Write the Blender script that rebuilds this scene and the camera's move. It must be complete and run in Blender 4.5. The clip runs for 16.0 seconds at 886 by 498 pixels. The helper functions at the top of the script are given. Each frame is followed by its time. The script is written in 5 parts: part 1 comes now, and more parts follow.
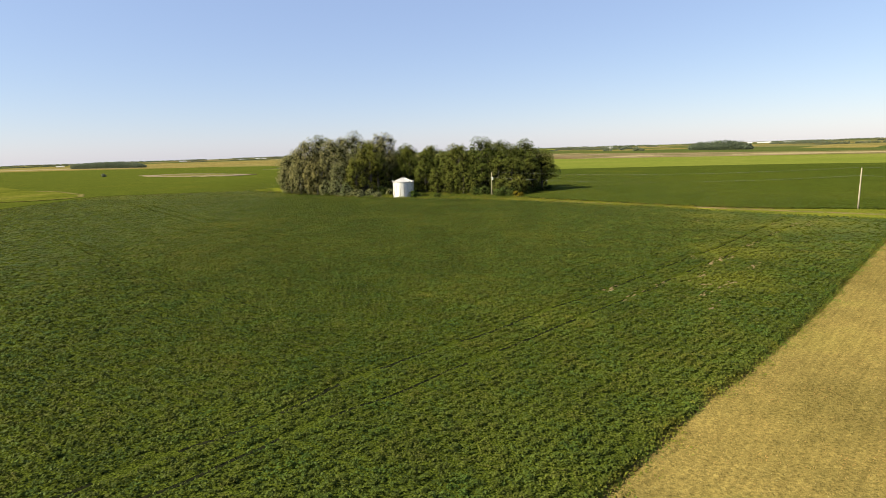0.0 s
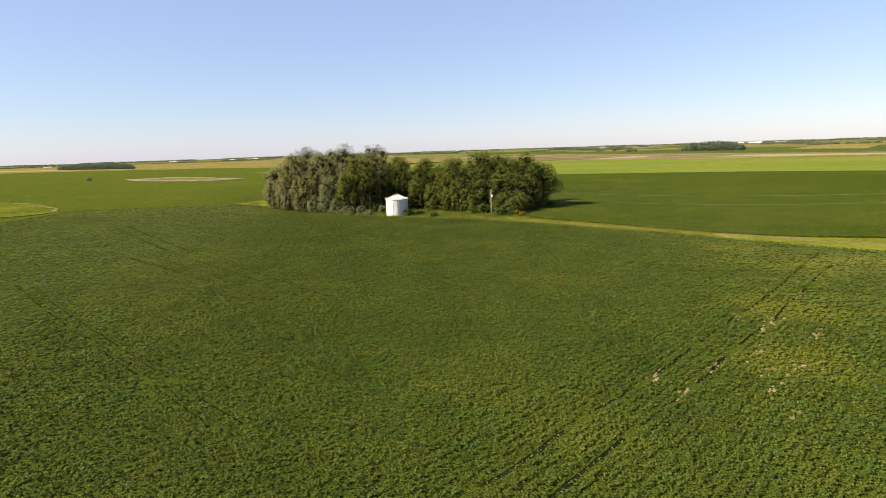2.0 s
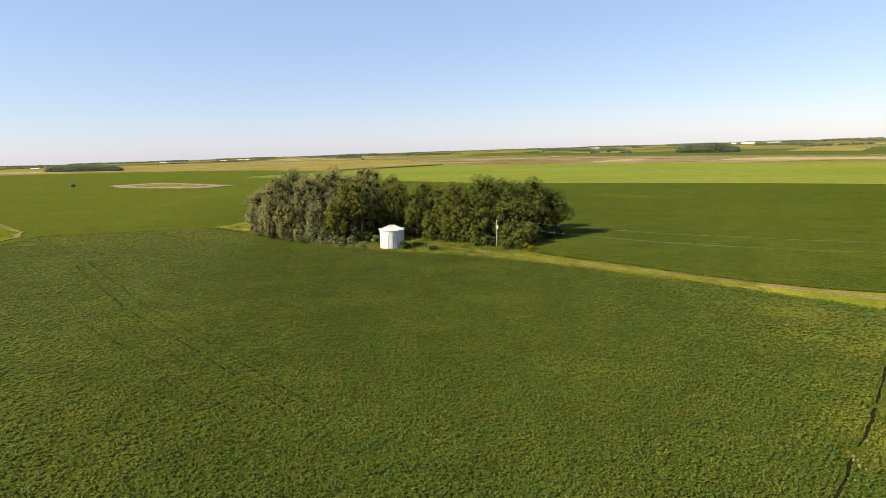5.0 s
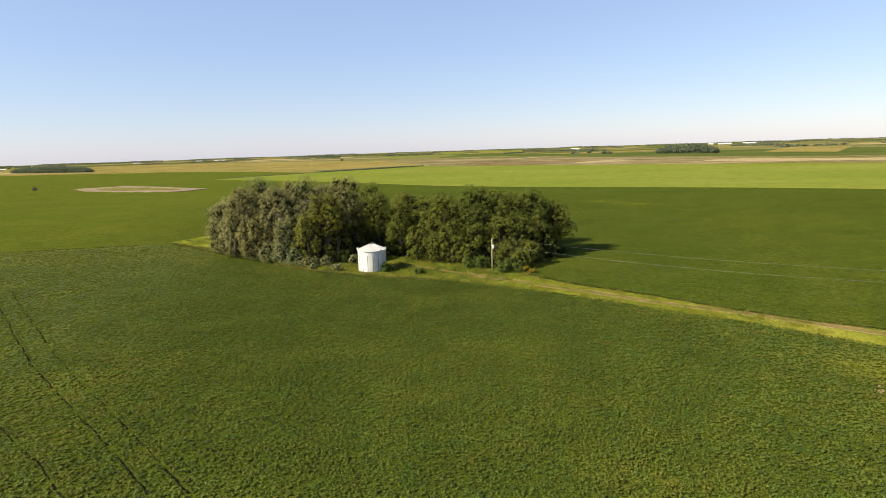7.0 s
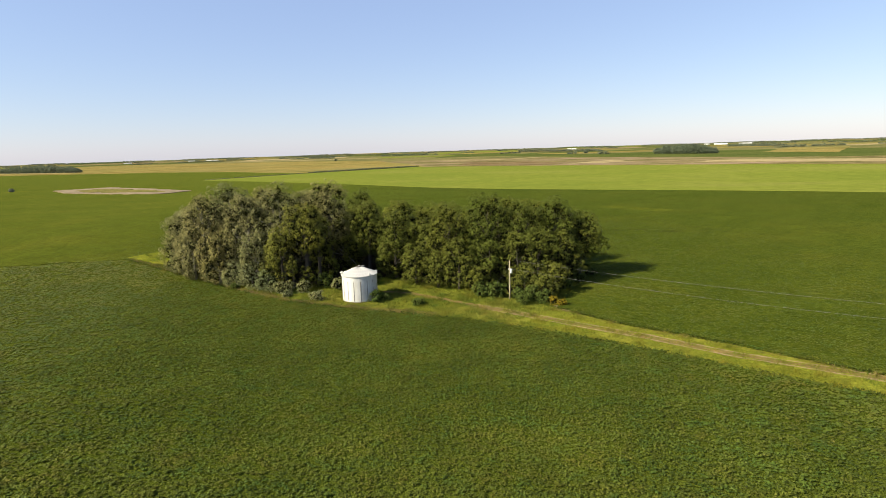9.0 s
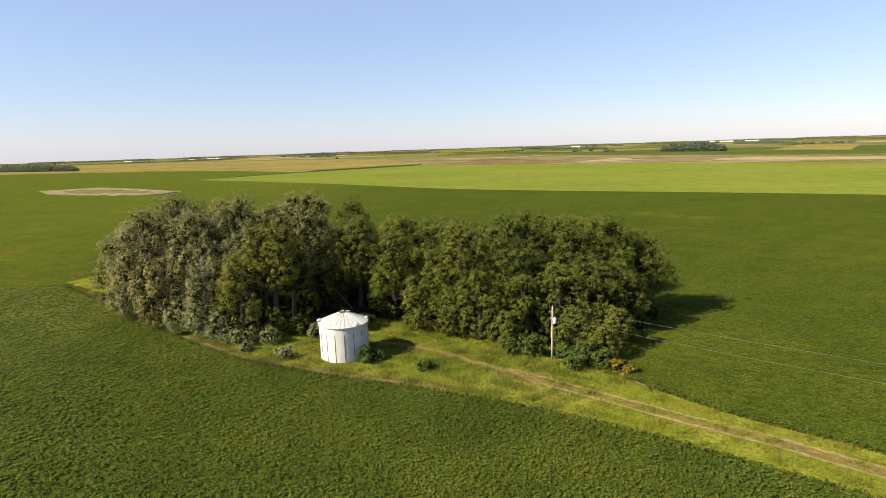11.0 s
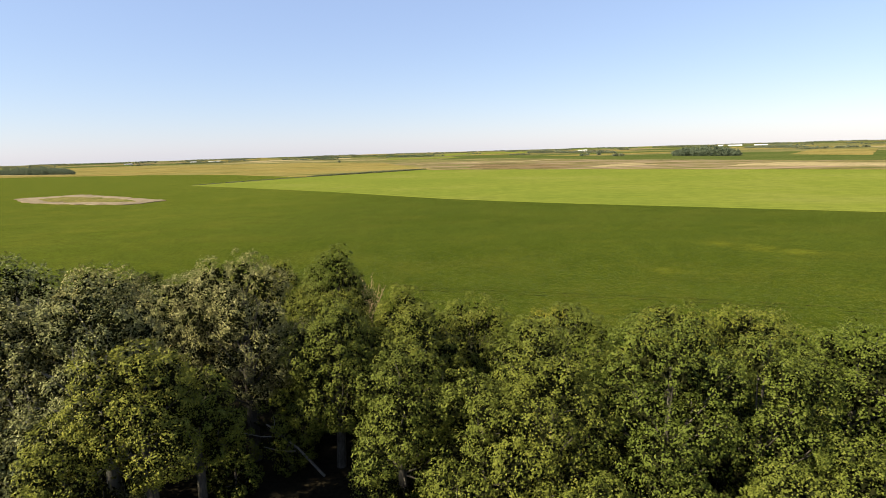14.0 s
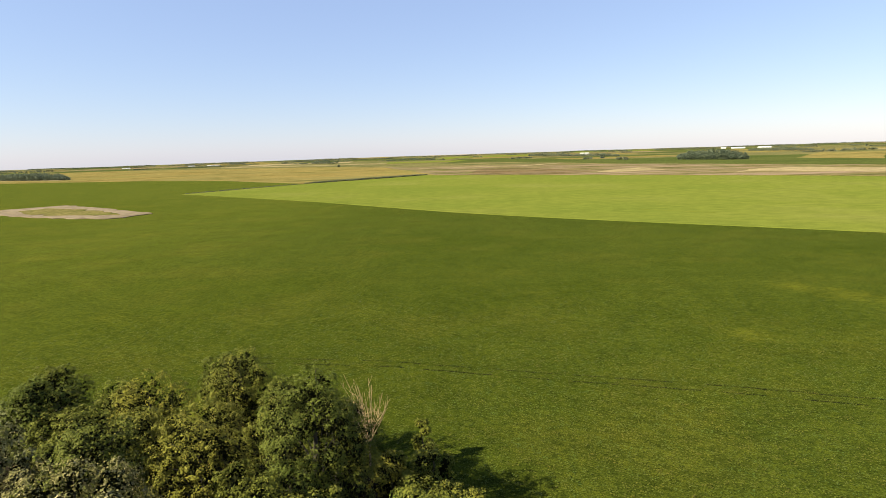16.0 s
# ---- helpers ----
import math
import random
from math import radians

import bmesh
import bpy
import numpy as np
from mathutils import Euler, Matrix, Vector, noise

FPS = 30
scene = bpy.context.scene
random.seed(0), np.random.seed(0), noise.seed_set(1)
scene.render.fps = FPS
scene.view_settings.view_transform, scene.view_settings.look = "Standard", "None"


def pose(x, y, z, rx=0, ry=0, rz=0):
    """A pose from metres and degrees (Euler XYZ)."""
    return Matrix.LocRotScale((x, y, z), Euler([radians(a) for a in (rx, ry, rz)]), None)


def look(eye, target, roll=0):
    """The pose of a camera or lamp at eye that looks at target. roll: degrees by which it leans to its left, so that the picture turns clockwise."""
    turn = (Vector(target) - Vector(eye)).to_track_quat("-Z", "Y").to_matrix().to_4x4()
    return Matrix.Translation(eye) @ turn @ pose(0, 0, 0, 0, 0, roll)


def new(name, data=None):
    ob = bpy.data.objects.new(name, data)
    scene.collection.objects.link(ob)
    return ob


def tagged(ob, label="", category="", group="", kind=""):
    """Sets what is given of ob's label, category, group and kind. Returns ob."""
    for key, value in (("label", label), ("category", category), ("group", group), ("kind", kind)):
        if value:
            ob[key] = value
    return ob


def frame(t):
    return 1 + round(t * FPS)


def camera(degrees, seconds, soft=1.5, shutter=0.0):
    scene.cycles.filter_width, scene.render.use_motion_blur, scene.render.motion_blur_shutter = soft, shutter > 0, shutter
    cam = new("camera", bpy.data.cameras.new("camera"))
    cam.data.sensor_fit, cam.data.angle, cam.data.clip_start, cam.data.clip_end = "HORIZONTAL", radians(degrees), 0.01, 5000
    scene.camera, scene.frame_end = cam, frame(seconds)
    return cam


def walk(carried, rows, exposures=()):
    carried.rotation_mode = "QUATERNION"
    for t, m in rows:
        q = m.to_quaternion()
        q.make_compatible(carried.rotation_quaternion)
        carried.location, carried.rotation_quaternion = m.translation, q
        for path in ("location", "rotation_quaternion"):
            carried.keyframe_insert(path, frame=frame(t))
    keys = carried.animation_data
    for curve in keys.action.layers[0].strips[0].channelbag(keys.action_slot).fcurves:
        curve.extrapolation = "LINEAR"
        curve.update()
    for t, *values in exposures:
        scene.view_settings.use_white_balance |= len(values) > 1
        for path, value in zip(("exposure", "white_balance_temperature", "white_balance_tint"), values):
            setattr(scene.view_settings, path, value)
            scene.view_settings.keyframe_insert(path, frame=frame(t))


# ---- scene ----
cam = camera(76.0, 16.0, soft=0.5)
METRES, EYE, TILT, LEAN, TURN = 210.0, 16.3, -9.7, 2.15, 2.7
ROWS = [
    (0.0, 0.0, 0.0, 0.0, 0.0, -0.25, -0.44),
    (0.5, -0.0013, 0.0146, 0.0084, -0.26, -0.24, -0.32),
    (1.0, -0.0029, 0.0288, 0.0168, -0.47, -0.26, -0.31),
    (1.5, -0.0046, 0.0434, 0.0258, -0.62, -0.29, -0.3),
    (2.0, -0.0063, 0.0572, 0.0346, -0.76, -0.31, -0.27),
    (2.5, -0.0083, 0.0711, 0.0436, -0.9, -0.33, -0.24),
    (3.0, -0.01, 0.0844, 0.0519, -1.06, -0.34, -0.2),
    (3.5, -0.0114, 0.0984, 0.0609, -1.21, -0.35, -0.19),
    (6.0, -0.0184, 0.187, 0.1007, -2.1, -0.34, -0.03),
    (6.5, -0.0201, 0.2156, 0.1074, -2.88, -0.34, 0.11),
    (7.0, -0.0214, 0.2461, 0.1131, -3.42, -0.34, 0.17),
    (7.5, -0.0224, 0.2777, 0.1184, -3.68, -0.35, 0.19),
    (8.0, -0.0231, 0.3115, 0.124, -3.83, -0.34, 0.24),
    (8.5, -0.0233, 0.3473, 0.13, -3.9, -0.34, 0.25),
    (9.0, -0.0231, 0.3845, 0.1362, -3.94, -0.33, 0.21),
    (11.5, -0.023, 0.5806, 0.1733, -3.66, -0.57, 0.21),
    (12.0, -0.0248, 0.6204, 0.1819, -3.69, -0.54, 0.14),
    (12.5, -0.026, 0.6619, 0.1903, -3.72, -0.45, 0.11),
    (13.0, -0.0276, 0.7037, 0.199, -3.72, -0.37, 0.03),
    (13.5, -0.0287, 0.7463, 0.2082, -3.6, -0.18, -0.03),
    (14.0, -0.0296, 0.7896, 0.2199, -3.4, -0.27, 0.02),
    (14.5, -0.0318, 0.8318, 0.233, -3.35, -0.27, 0.08),
    (15.0, -0.0342, 0.8728, 0.2462, -3.33, -0.16, 0.11),
    (15.5, -0.0366, 0.9129, 0.2603, -3.38, -0.1, 0.18),
    (16.0, -0.0386, 0.9518, 0.2747, -3.38, -0.04, 0.18),
]
walk(cam, [(t, pose(0, 0, EYE, TILT, LEAN, TURN) @ pose(METRES * x, METRES * y, METRES * z, 90 + pitch, roll, yaw)) for t, x, y, z, yaw, pitch, roll in ROWS], [(0.0, 1.60, 6500, 9.5), (2.5, 1.70, 6500, 9.5), (6.0, 1.67, 6500, 9.5), (9.0, 1.65, 6500, 9.5), (13.5, 1.75, 6500, 9.5), (16.0, 1.72, 6500, 9.5)])

# ---- world, sun, exposure ----
SUN_ELEVATION, SUN_AZIMUTH = radians(36.0), radians(249.0)
world = bpy.data.worlds.new("sky")
scene.world = world
world.use_nodes = True
wn = world.node_tree.nodes
sky = wn.new("ShaderNodeTexSky")
sky.sky_type, sky.sun_disc = "NISHITA", False
sky.sun_elevation, sky.sun_rotation = SUN_ELEVATION, SUN_AZIMUTH
sky.altitude, sky.air_density, sky.dust_density, sky.ozone_density = 0, 1.08, 0.2, 1.0
wn["Background"].inputs["Strength"].default_value = 0.0585
veil = wn.new("ShaderNodeMix")  # thin summer haze over the whole sky
veil.data_type = "RGBA"
veil.inputs[0].default_value = 0.593
veil.inputs[7].default_value = (1.98, 2.55, 4.4, 1)
world.node_tree.links.new(sky.outputs[0], veil.inputs[6])
world.node_tree.links.new(veil.outputs[2], wn["Background"].inputs["Color"])
sun = new("sun", bpy.data.lights.new("sun", "SUN"))
sun.data.energy, sun.data.angle, sun.data.color = 5.0, radians(0.53), (1.0, 0.90, 0.66)
away = Vector((math.sin(SUN_AZIMUTH) * math.cos(SUN_ELEVATION), math.cos(SUN_AZIMUTH) * math.cos(SUN_ELEVATION), math.sin(SUN_ELEVATION)))
sun.matrix_world = look(away * 400 + Vector((0, 150, 0)), (0, 150, 0))

# ---- materials ----


def material(name, roughness=0.8, metallic=0.0, specular=0.3):
    m = bpy.data.materials.new(name)
    m.use_nodes = True
    b = m.node_tree.nodes["Principled BSDF"]
    b.inputs["Roughness"].default_value, b.inputs["Metallic"].default_value = roughness, metallic
    b.inputs["Specular IOR Level"].default_value = specular
    return m, m.node_tree.nodes, m.node_tree.links, b


def place(nodes, links, stretch=(1, 1, 1), turn=0.0, local=False):
    """World or local position, turned about z and scaled, as texture coordinates."""
    if local:
        src = nodes.new("ShaderNodeTexCoord").outputs["Object"]
    else:
        src = nodes.new("ShaderNodeNewGeometry").outputs["Position"]
    mp = nodes.new("ShaderNodeMapping")
    mp.inputs["Rotation"].default_value = (0, 0, radians(turn))
    mp.inputs["Scale"].default_value = stretch
    links.new(src, mp.inputs["Vector"])
    return mp.outputs["Vector"]


def noise_tex(nodes, links, vec, scale, detail=3.0, rough=0.55):
    n = nodes.new("ShaderNodeTexNoise")
    n.inputs["Scale"].default_value, n.inputs["Detail"].default_value, n.inputs["Roughness"].default_value = scale, detail, rough
    links.new(vec, n.inputs["Vector"])
    return n.outputs["Fac"]


def ramp(nodes, links, fac, stops):
    r = nodes.new("ShaderNodeValToRGB")
    els = r.color_ramp.elements
    while len(els) < len(stops):
        els.new(0.5)
    for e, (p, c) in zip(els, stops):
        e.position, e.color = p, (*c, 1) if len(c) == 3 else (c[0], c[0], c[0], 1)
    links.new(fac, r.inputs["Fac"])
    return r.outputs["Color"]


def mix(nodes, links, fac, a, b, mode="MIX"):
    n = nodes.new("ShaderNodeMix")
    n.data_type, n.blend_type = "RGBA", mode
    for value, socket in ((fac, n.inputs[0]), (a, n.inputs[6]), (b, n.inputs[7])):
        if hasattr(value, "is_output"):
            links.new(value, socket)
        elif isinstance(value, (int, float)):
            socket.default_value = value
        else:
            socket.default_value = (*value, 1)
    return n.outputs[2]


def bump(nodes, links, b, height, strength, distance):
    n = nodes.new("ShaderNodeBump")
    n.inputs["Strength"].default_value, n.inputs["Distance"].default_value = strength, distance
    links.new(height, n.inputs["Height"])
    links.new(n.outputs["Normal"], b.inputs["Normal"])


YELLOWED = ((38, 84, 13), (55, 106, 13), (66, 112, 15), (30, 66, 11), (52, 125, 12), (87, 346, 13), (94, 338, 11), (80, 356, 10), (47, 318, 8))


def yellowed(nodes, links, vec):
    """Where the soybeans stand thin and yellow: ragged patches by the wheel tracks."""
    total = None
    for x, y, r in YELLOWED:
        d = nodes.new("ShaderNodeVectorMath")
        d.operation = "DISTANCE"
        links.new(vec, d.inputs[0])
        d.inputs[1].default_value = (x, y, 0.5)
        f = nodes.new("ShaderNodeMapRange")
        f.inputs["From Min"].default_value, f.inputs["From Max"].default_value = r, 0.0
        links.new(d.outputs["Value"], f.inputs["Value"])
        if total is None:
            total = f.outputs["Result"]
        else:
            a = nodes.new("ShaderNodeMath")
            a.operation = "MAXIMUM"
            links.new(total, a.inputs[0])
            links.new(f.outputs["Result"], a.inputs[1])
            total = a.outputs[0]
    wild = noise_tex(nodes, links, vec, 0.16, 5, 0.65)
    a = nodes.new("ShaderNodeMath")
    a.operation = "MULTIPLY"
    links.new(total, a.inputs[0])
    links.new(wild, a.inputs[1])
    return ramp(nodes, links, a.outputs[0], [(0.16, (0.0,)), (0.42, (0.8,))])


def paler_west(nodes, links, vec, col):
    """Soybean colour, paler and yellower towards the west of the field, with a ragged change."""
    apart = nodes.new("ShaderNodeSeparateXYZ")
    links.new(vec, apart.inputs[0])
    wander = nodes.new("ShaderNodeMath")
    wander.operation = "MULTIPLY_ADD"
    links.new(noise_tex(nodes, links, vec, 0.012, 4, 0.6), wander.inputs[0])
    wander.inputs[1].default_value = 110.0
    links.new(apart.outputs["X"], wander.inputs[2])
    f = nodes.new("ShaderNodeMapRange")
    f.interpolation_type = "SMOOTHSTEP"
    f.inputs["From Min"].default_value, f.inputs["From Max"].default_value = 45.0, -150.0
    links.new(wander.outputs[0], f.inputs["Value"])
    return mix(nodes, links, f.outputs["Result"], col, mix(nodes, links, 1.0, col, (1.52, 1.40, 1.38), "MULTIPLY"))


def leaf_material(name, dark, light, odd, through_light=0.3, patch=None, patch_scale=0.02, rough=0.55, spots=None, odd_from=0.93):
    """Leaves: each one its own shade, the plant its own tone, and light that shines through."""
    m, n, l, b = material(name, rough, specular=0.03)
    isl = n.new("ShaderNodeNewGeometry").outputs["Random Per Island"]
    col = ramp(n, l, isl, [(0.0, dark), (0.6, light), (odd_from, light), (1.0, odd)])
    who = n.new("ShaderNodeObjectInfo").outputs["Random"]
    tone = ramp(n, l, who, [(0.0, (0.78, 0.86, 0.85)), (0.5, (1.0, 1.0, 1.0)), (1.0, (1.10, 1.04, 0.90))])
    col = mix(n, l, 1.0, col, tone, "MULTIPLY")
    if patch:
        b.inputs["Diffuse Roughness"].default_value = 0.1
        vec = place(n, l)
        f = ramp(n, l, noise_tex(n, l, vec, patch_scale, 4, 0.6), [(0.48, (0.0,)), (0.72, (1.0,))])
        col = mix(n, l, f, col, patch)
        f2 = ramp(n, l, noise_tex(n, l, vec, 0.11, 3, 0.6), [(0.30, (0.78, 0.80, 0.80)), (0.70, (1.15, 1.12, 1.05))])
        col = mix(n, l, 1.0, col, f2, "MULTIPLY")
        f3 = ramp(n, l, noise_tex(n, l, vec, 0.35, 4, 0.65), [(0.34, (0.80, 1.02, 1.1)), (0.50, (1.0, 1.0, 1.0)), (0.66, (1.16, 0.97, 0.95))])
        col = mix(n, l, 1.0, col, f3, "MULTIPLY")
        if spots:
            # downy leaves, paler seen along the field than from above
            b.inputs["Sheen Weight"].default_value, b.inputs["Sheen Roughness"].default_value = 0.12, 0.3
            b.inputs["Sheen Tint"].default_value = (0.50, 0.58, 0.16, 1)
            col = paler_west(n, l, vec, mix(n, l, yellowed(n, l, vec), col, spots))
    l.new(col, b.inputs["Base Color"])
    t = n.new("ShaderNodeBsdfTranslucent")
    l.new(col, t.inputs["Color"])
    ms = n.new("ShaderNodeMixShader")
    ms.inputs[0].default_value = through_light
    l.new(b.outputs[0], ms.inputs[1])
    l.new(t.outputs[0], ms.inputs[2])
    l.new(ms.outputs[0], n["Material Output"].inputs["Surface"])
    return m


def field_material(name, a, b2, c, turn=45.0, row=0.76, grain=3.0, row_depth=0.25, big=0.012, bumpy=0.25, rough=0.85, lines=None, streak=None, patch=None, spots=None, contrast=0.25, hollow=0.38):
    """A crop or grass seen from above: fine grain with shaded gaps painted in, sown rows, and broad patches of growth.
    """
    m, n, l, b = material(name, rough, specular=0.0)
    b.inputs["Diffuse Roughness"].default_value = 0.1
    vec = place(n, l)
    if patch:
        # the nap of a leafy canopy, brighter seen along than from above
        b.inputs["Sheen Weight"].default_value, b.inputs["Sheen Roughness"].default_value = 0.115, 0.22
        b.inputs["Sheen Tint"].default_value = (0.50, 0.60, 0.14, 1)
    fine = noise_tex(n, l, vec, grain, 4, 0.72)
    mid = noise_tex(n, l, vec, 0.10, 4, 0.6)
    wide = noise_tex(n, l, vec, big, 4, 0.55)
    col = ramp(n, l, wide, [(0.36, a), (0.52, b2), (0.72, c)])
    if patch:
        col = mix(n, l, ramp(n, l, noise_tex(n, l, vec, 0.028, 4, 0.6), [(0.48, (0.0,)), (0.72, (1.0,))]), col, patch)
    if spots:
        col = paler_west(n, l, vec, mix(n, l, yellowed(n, l, vec), col, spots))
    if patch:
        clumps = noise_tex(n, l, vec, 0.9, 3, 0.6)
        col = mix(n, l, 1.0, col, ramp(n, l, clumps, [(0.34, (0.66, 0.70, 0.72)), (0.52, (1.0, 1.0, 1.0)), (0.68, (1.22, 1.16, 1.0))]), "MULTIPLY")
    col = mix(n, l, 1.0, col, ramp(n, l, mid, [(0.25, (0.80, 0.82, 0.80)), (0.75, (1.16, 1.14, 1.08))]), "MULTIPLY")
    # shade in the gaps between leaves, painted dark where the bump is low
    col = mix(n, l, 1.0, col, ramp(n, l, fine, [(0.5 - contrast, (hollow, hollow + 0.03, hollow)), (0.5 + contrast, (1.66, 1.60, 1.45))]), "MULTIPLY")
    if streak:
        sv = place(n, l, (0.0032, 0.020, 1), turn)
        s = ramp(n, l, noise_tex(n, l, sv, 1.0, 4, 0.6), [(0.47, (0.0,)), (0.62, (1.0,))])
        col = mix(n, l, s, col, streak)
        s2 = ramp(n, l, noise_tex(n, l, place(n, l, (0.003, 0.03, 1), turn - 9), 1.0, 3, 0.6), [(0.54, (1.0, 1.0, 1.0)), (0.62, (0.55, 0.60, 0.50))])
        col = mix(n, l, 1.0, col, s2, "MULTIPLY")
    h = fine
    if lines:
        across, along, depth = lines
        mp = n.new("ShaderNodeMapping")
        mp.inputs["Scale"].default_value = (across, along, 1)
        l.new(place(n, l, (1, 1, 1), turn), mp.inputs["Vector"])
        drill = ramp(n, l, noise_tex(n, l, mp.outputs["Vector"], 1.0, 3, 0.6), [(0.36, (1 - depth,) * 3), (0.64, (1 + 0.6 * depth,) * 3)])
        col = mix(n, l, 1.0, col, drill, "MULTIPLY")
    if row:
        w = n.new("ShaderNodeTexWave")
        w.wave_type, w.bands_direction = "BANDS", "X"
        w.inputs["Scale"].default_value, w.inputs["Distortion"].default_value = 0.314 / row, 2.0
        w.inputs["Detail Scale"].default_value = 0.6
        l.new(place(n, l, (1, 1, 1), turn), w.inputs["Vector"])
        rows = ramp(n, l, w.outputs["Fac"], [(0.1, (1 - row_depth,) * 3), (0.8, (1.0, 1.0, 1.0))])
        col = mix(n, l, 1.0, col, rows, "MULTIPLY")
    l.new(col, b.inputs["Base Color"])
    bump(n, l, b, h, bumpy, 0.3)
    return m


def plain_material(name, a, b2, scale, roughness=0.8, metallic=0.0, bumpy=0.2, distance=0.02, stretch=(1, 1, 1), local=False, specular=0.3):
    m, n, l, b = material(name, roughness, metallic, specular)
    vec = place(n, l, stretch, local=local)
    f = noise_tex(n, l, vec, scale, 5, 0.65)
    col = ramp(n, l, f, [(0.32, a), (0.68, b2)])
    f2 = noise_tex(n, l, vec, scale * 0.13, 3, 0.5)
    col = mix(n, l, 1.0, col, ramp(n, l, f2, [(0.3, (0.82, 0.82, 0.82)), (0.7, (1.1, 1.1, 1.1))]), "MULTIPLY")
    l.new(col, b.inputs["Base Color"])
    bump(n, l, b, f, bumpy, distance)
    return m


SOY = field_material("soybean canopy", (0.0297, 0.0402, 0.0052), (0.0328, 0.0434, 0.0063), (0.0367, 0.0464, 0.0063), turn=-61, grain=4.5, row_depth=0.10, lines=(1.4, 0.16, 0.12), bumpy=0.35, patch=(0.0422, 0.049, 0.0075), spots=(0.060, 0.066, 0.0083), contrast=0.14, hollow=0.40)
SOY_LEAF = leaf_material("soybean leaves", (0.0248, 0.0339, 0.0062), (0.0624, 0.0779, 0.0128), (0.0923, 0.1016, 0.0249), 0.14, patch=(0.0734, 0.0813, 0.0128), patch_scale=0.028, spots=(0.0897, 0.0948, 0.0124))
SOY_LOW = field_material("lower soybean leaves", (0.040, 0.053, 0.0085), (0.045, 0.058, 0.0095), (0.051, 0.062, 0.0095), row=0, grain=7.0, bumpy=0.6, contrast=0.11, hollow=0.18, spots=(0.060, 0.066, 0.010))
PALE_CROP = field_material("pale ripening crop", (0.0707, 0.0869, 0.0161), (0.0782, 0.0916, 0.0173), (0.0915, 0.0976, 0.0248), turn=40, grain=1.2, row_depth=0.02, big=0.006, bumpy=0.1, hollow=0.86)
STUBBLE = field_material("golden stubble", (0.1371, 0.1082, 0.0356), (0.1605, 0.1244, 0.0427), (0.1306, 0.1185, 0.0327), turn=41.5, row=0, lines=(3.2, 0.25, 0.16), grain=5.0, row_depth=0.09, big=0.05, bumpy=0.6)
STRAW = leaf_material("straw", (0.1305, 0.0934, 0.0305), (0.1933, 0.1436, 0.0524), (0.2418, 0.2011, 0.0940), 0.15, patch=(0.1402, 0.1293, 0.0359), patch_scale=0.05, rough=0.7)
GRASS = field_material("rough grass", (0.080, 0.092, 0.0130), (0.104, 0.111, 0.0165), (0.140, 0.130, 0.031), row=0, grain=2.5, big=0.05, bumpy=0.6)
GRASS_BLADE = leaf_material("grass blades", (0.0380, 0.0560, 0.0090), (0.1141, 0.1339, 0.0186), (0.1748, 0.1562, 0.0446), 0.36, patch=(0.1527, 0.1469, 0.0279), patch_scale=0.13)
LANE_BLADE = leaf_material("lane grass blades", (0.076, 0.092, 0.0125), (0.132, 0.146, 0.0205), (0.190, 0.172, 0.048), 0.36, patch=(0.168, 0.160, 0.030), patch_scale=0.09)
LANE_GRASS = field_material("mown lane grass", (0.085, 0.096, 0.0130), (0.110, 0.117, 0.0165), (0.150, 0.140, 0.031), row=0, grain=2.5, big=0.05, bumpy=0.5)
DRY_WEED = leaf_material("dry weeds", (0.1184, 0.0767, 0.0384), (0.188, 0.1324, 0.0627), (0.1045, 0.1253, 0.0278), 0.2)
# pasture lightened and dulled, with distance haze in its colour
PLAIN = field_material("hazy far pasture", (0.0932, 0.0885, 0.0373), (0.1211, 0.1072, 0.0513), (0.0699, 0.0792, 0.0279), turn=0, row=0, grain=0.25, big=0.004, bumpy=0.1, streak=(0.0652, 0.0699, 0.0279))
TAN_CROP = field_material("tan cut grain", (0.1351, 0.1048, 0.0373), (0.1537, 0.1211, 0.0466), (0.1258, 0.1118, 0.0373), turn=38, row=0, grain=0.4, big=0.004, bumpy=0.1, streak=(0.1211, 0.1072, 0.0373))
WETLAND = field_material("brown wetland", (0.072, 0.066, 0.027), (0.098, 0.082, 0.040), (0.066, 0.078, 0.024), turn=33, row=0, grain=0.06, big=0.009, bumpy=0.2, streak=(0.165, 0.122, 0.082), hollow=0.62)
MARSH = field_material("reddish marsh grass", (0.070, 0.052, 0.026), (0.098, 0.070, 0.040), (0.075, 0.072, 0.026), turn=33, row=0, grain=0.07, big=0.012, bumpy=0.2, streak=(0.125, 0.095, 0.060), hollow=0.6)
FAR_PALE = field_material("far pale tan", (0.145, 0.118, 0.072), (0.178, 0.145, 0.09), (0.13, 0.118, 0.062), turn=33, row=0, grain=0.06, big=0.012, bumpy=0.1, hollow=0.65)
# crop green paled and greyed for the haze over the far plain
FAR_GREEN = field_material("hazy far green crop", (0.0396, 0.0536, 0.0164), (0.0488, 0.0606, 0.0186), (0.0606, 0.0675, 0.0233), turn=10, row=0, grain=0.5, big=0.004, bumpy=0.1)
WEEDY = field_material("weedy hollow", (0.050, 0.060, 0.0095), (0.072, 0.080, 0.0125), (0.105, 0.098, 0.024), row=0, grain=0.8, big=0.03, bumpy=0.4)
SPOIL_GRASS = field_material("thin weeds on sand", (0.080, 0.078, 0.027), (0.115, 0.100, 0.043), (0.066, 0.074, 0.020), row=0, grain=0.25, big=0.02, bumpy=0.2)
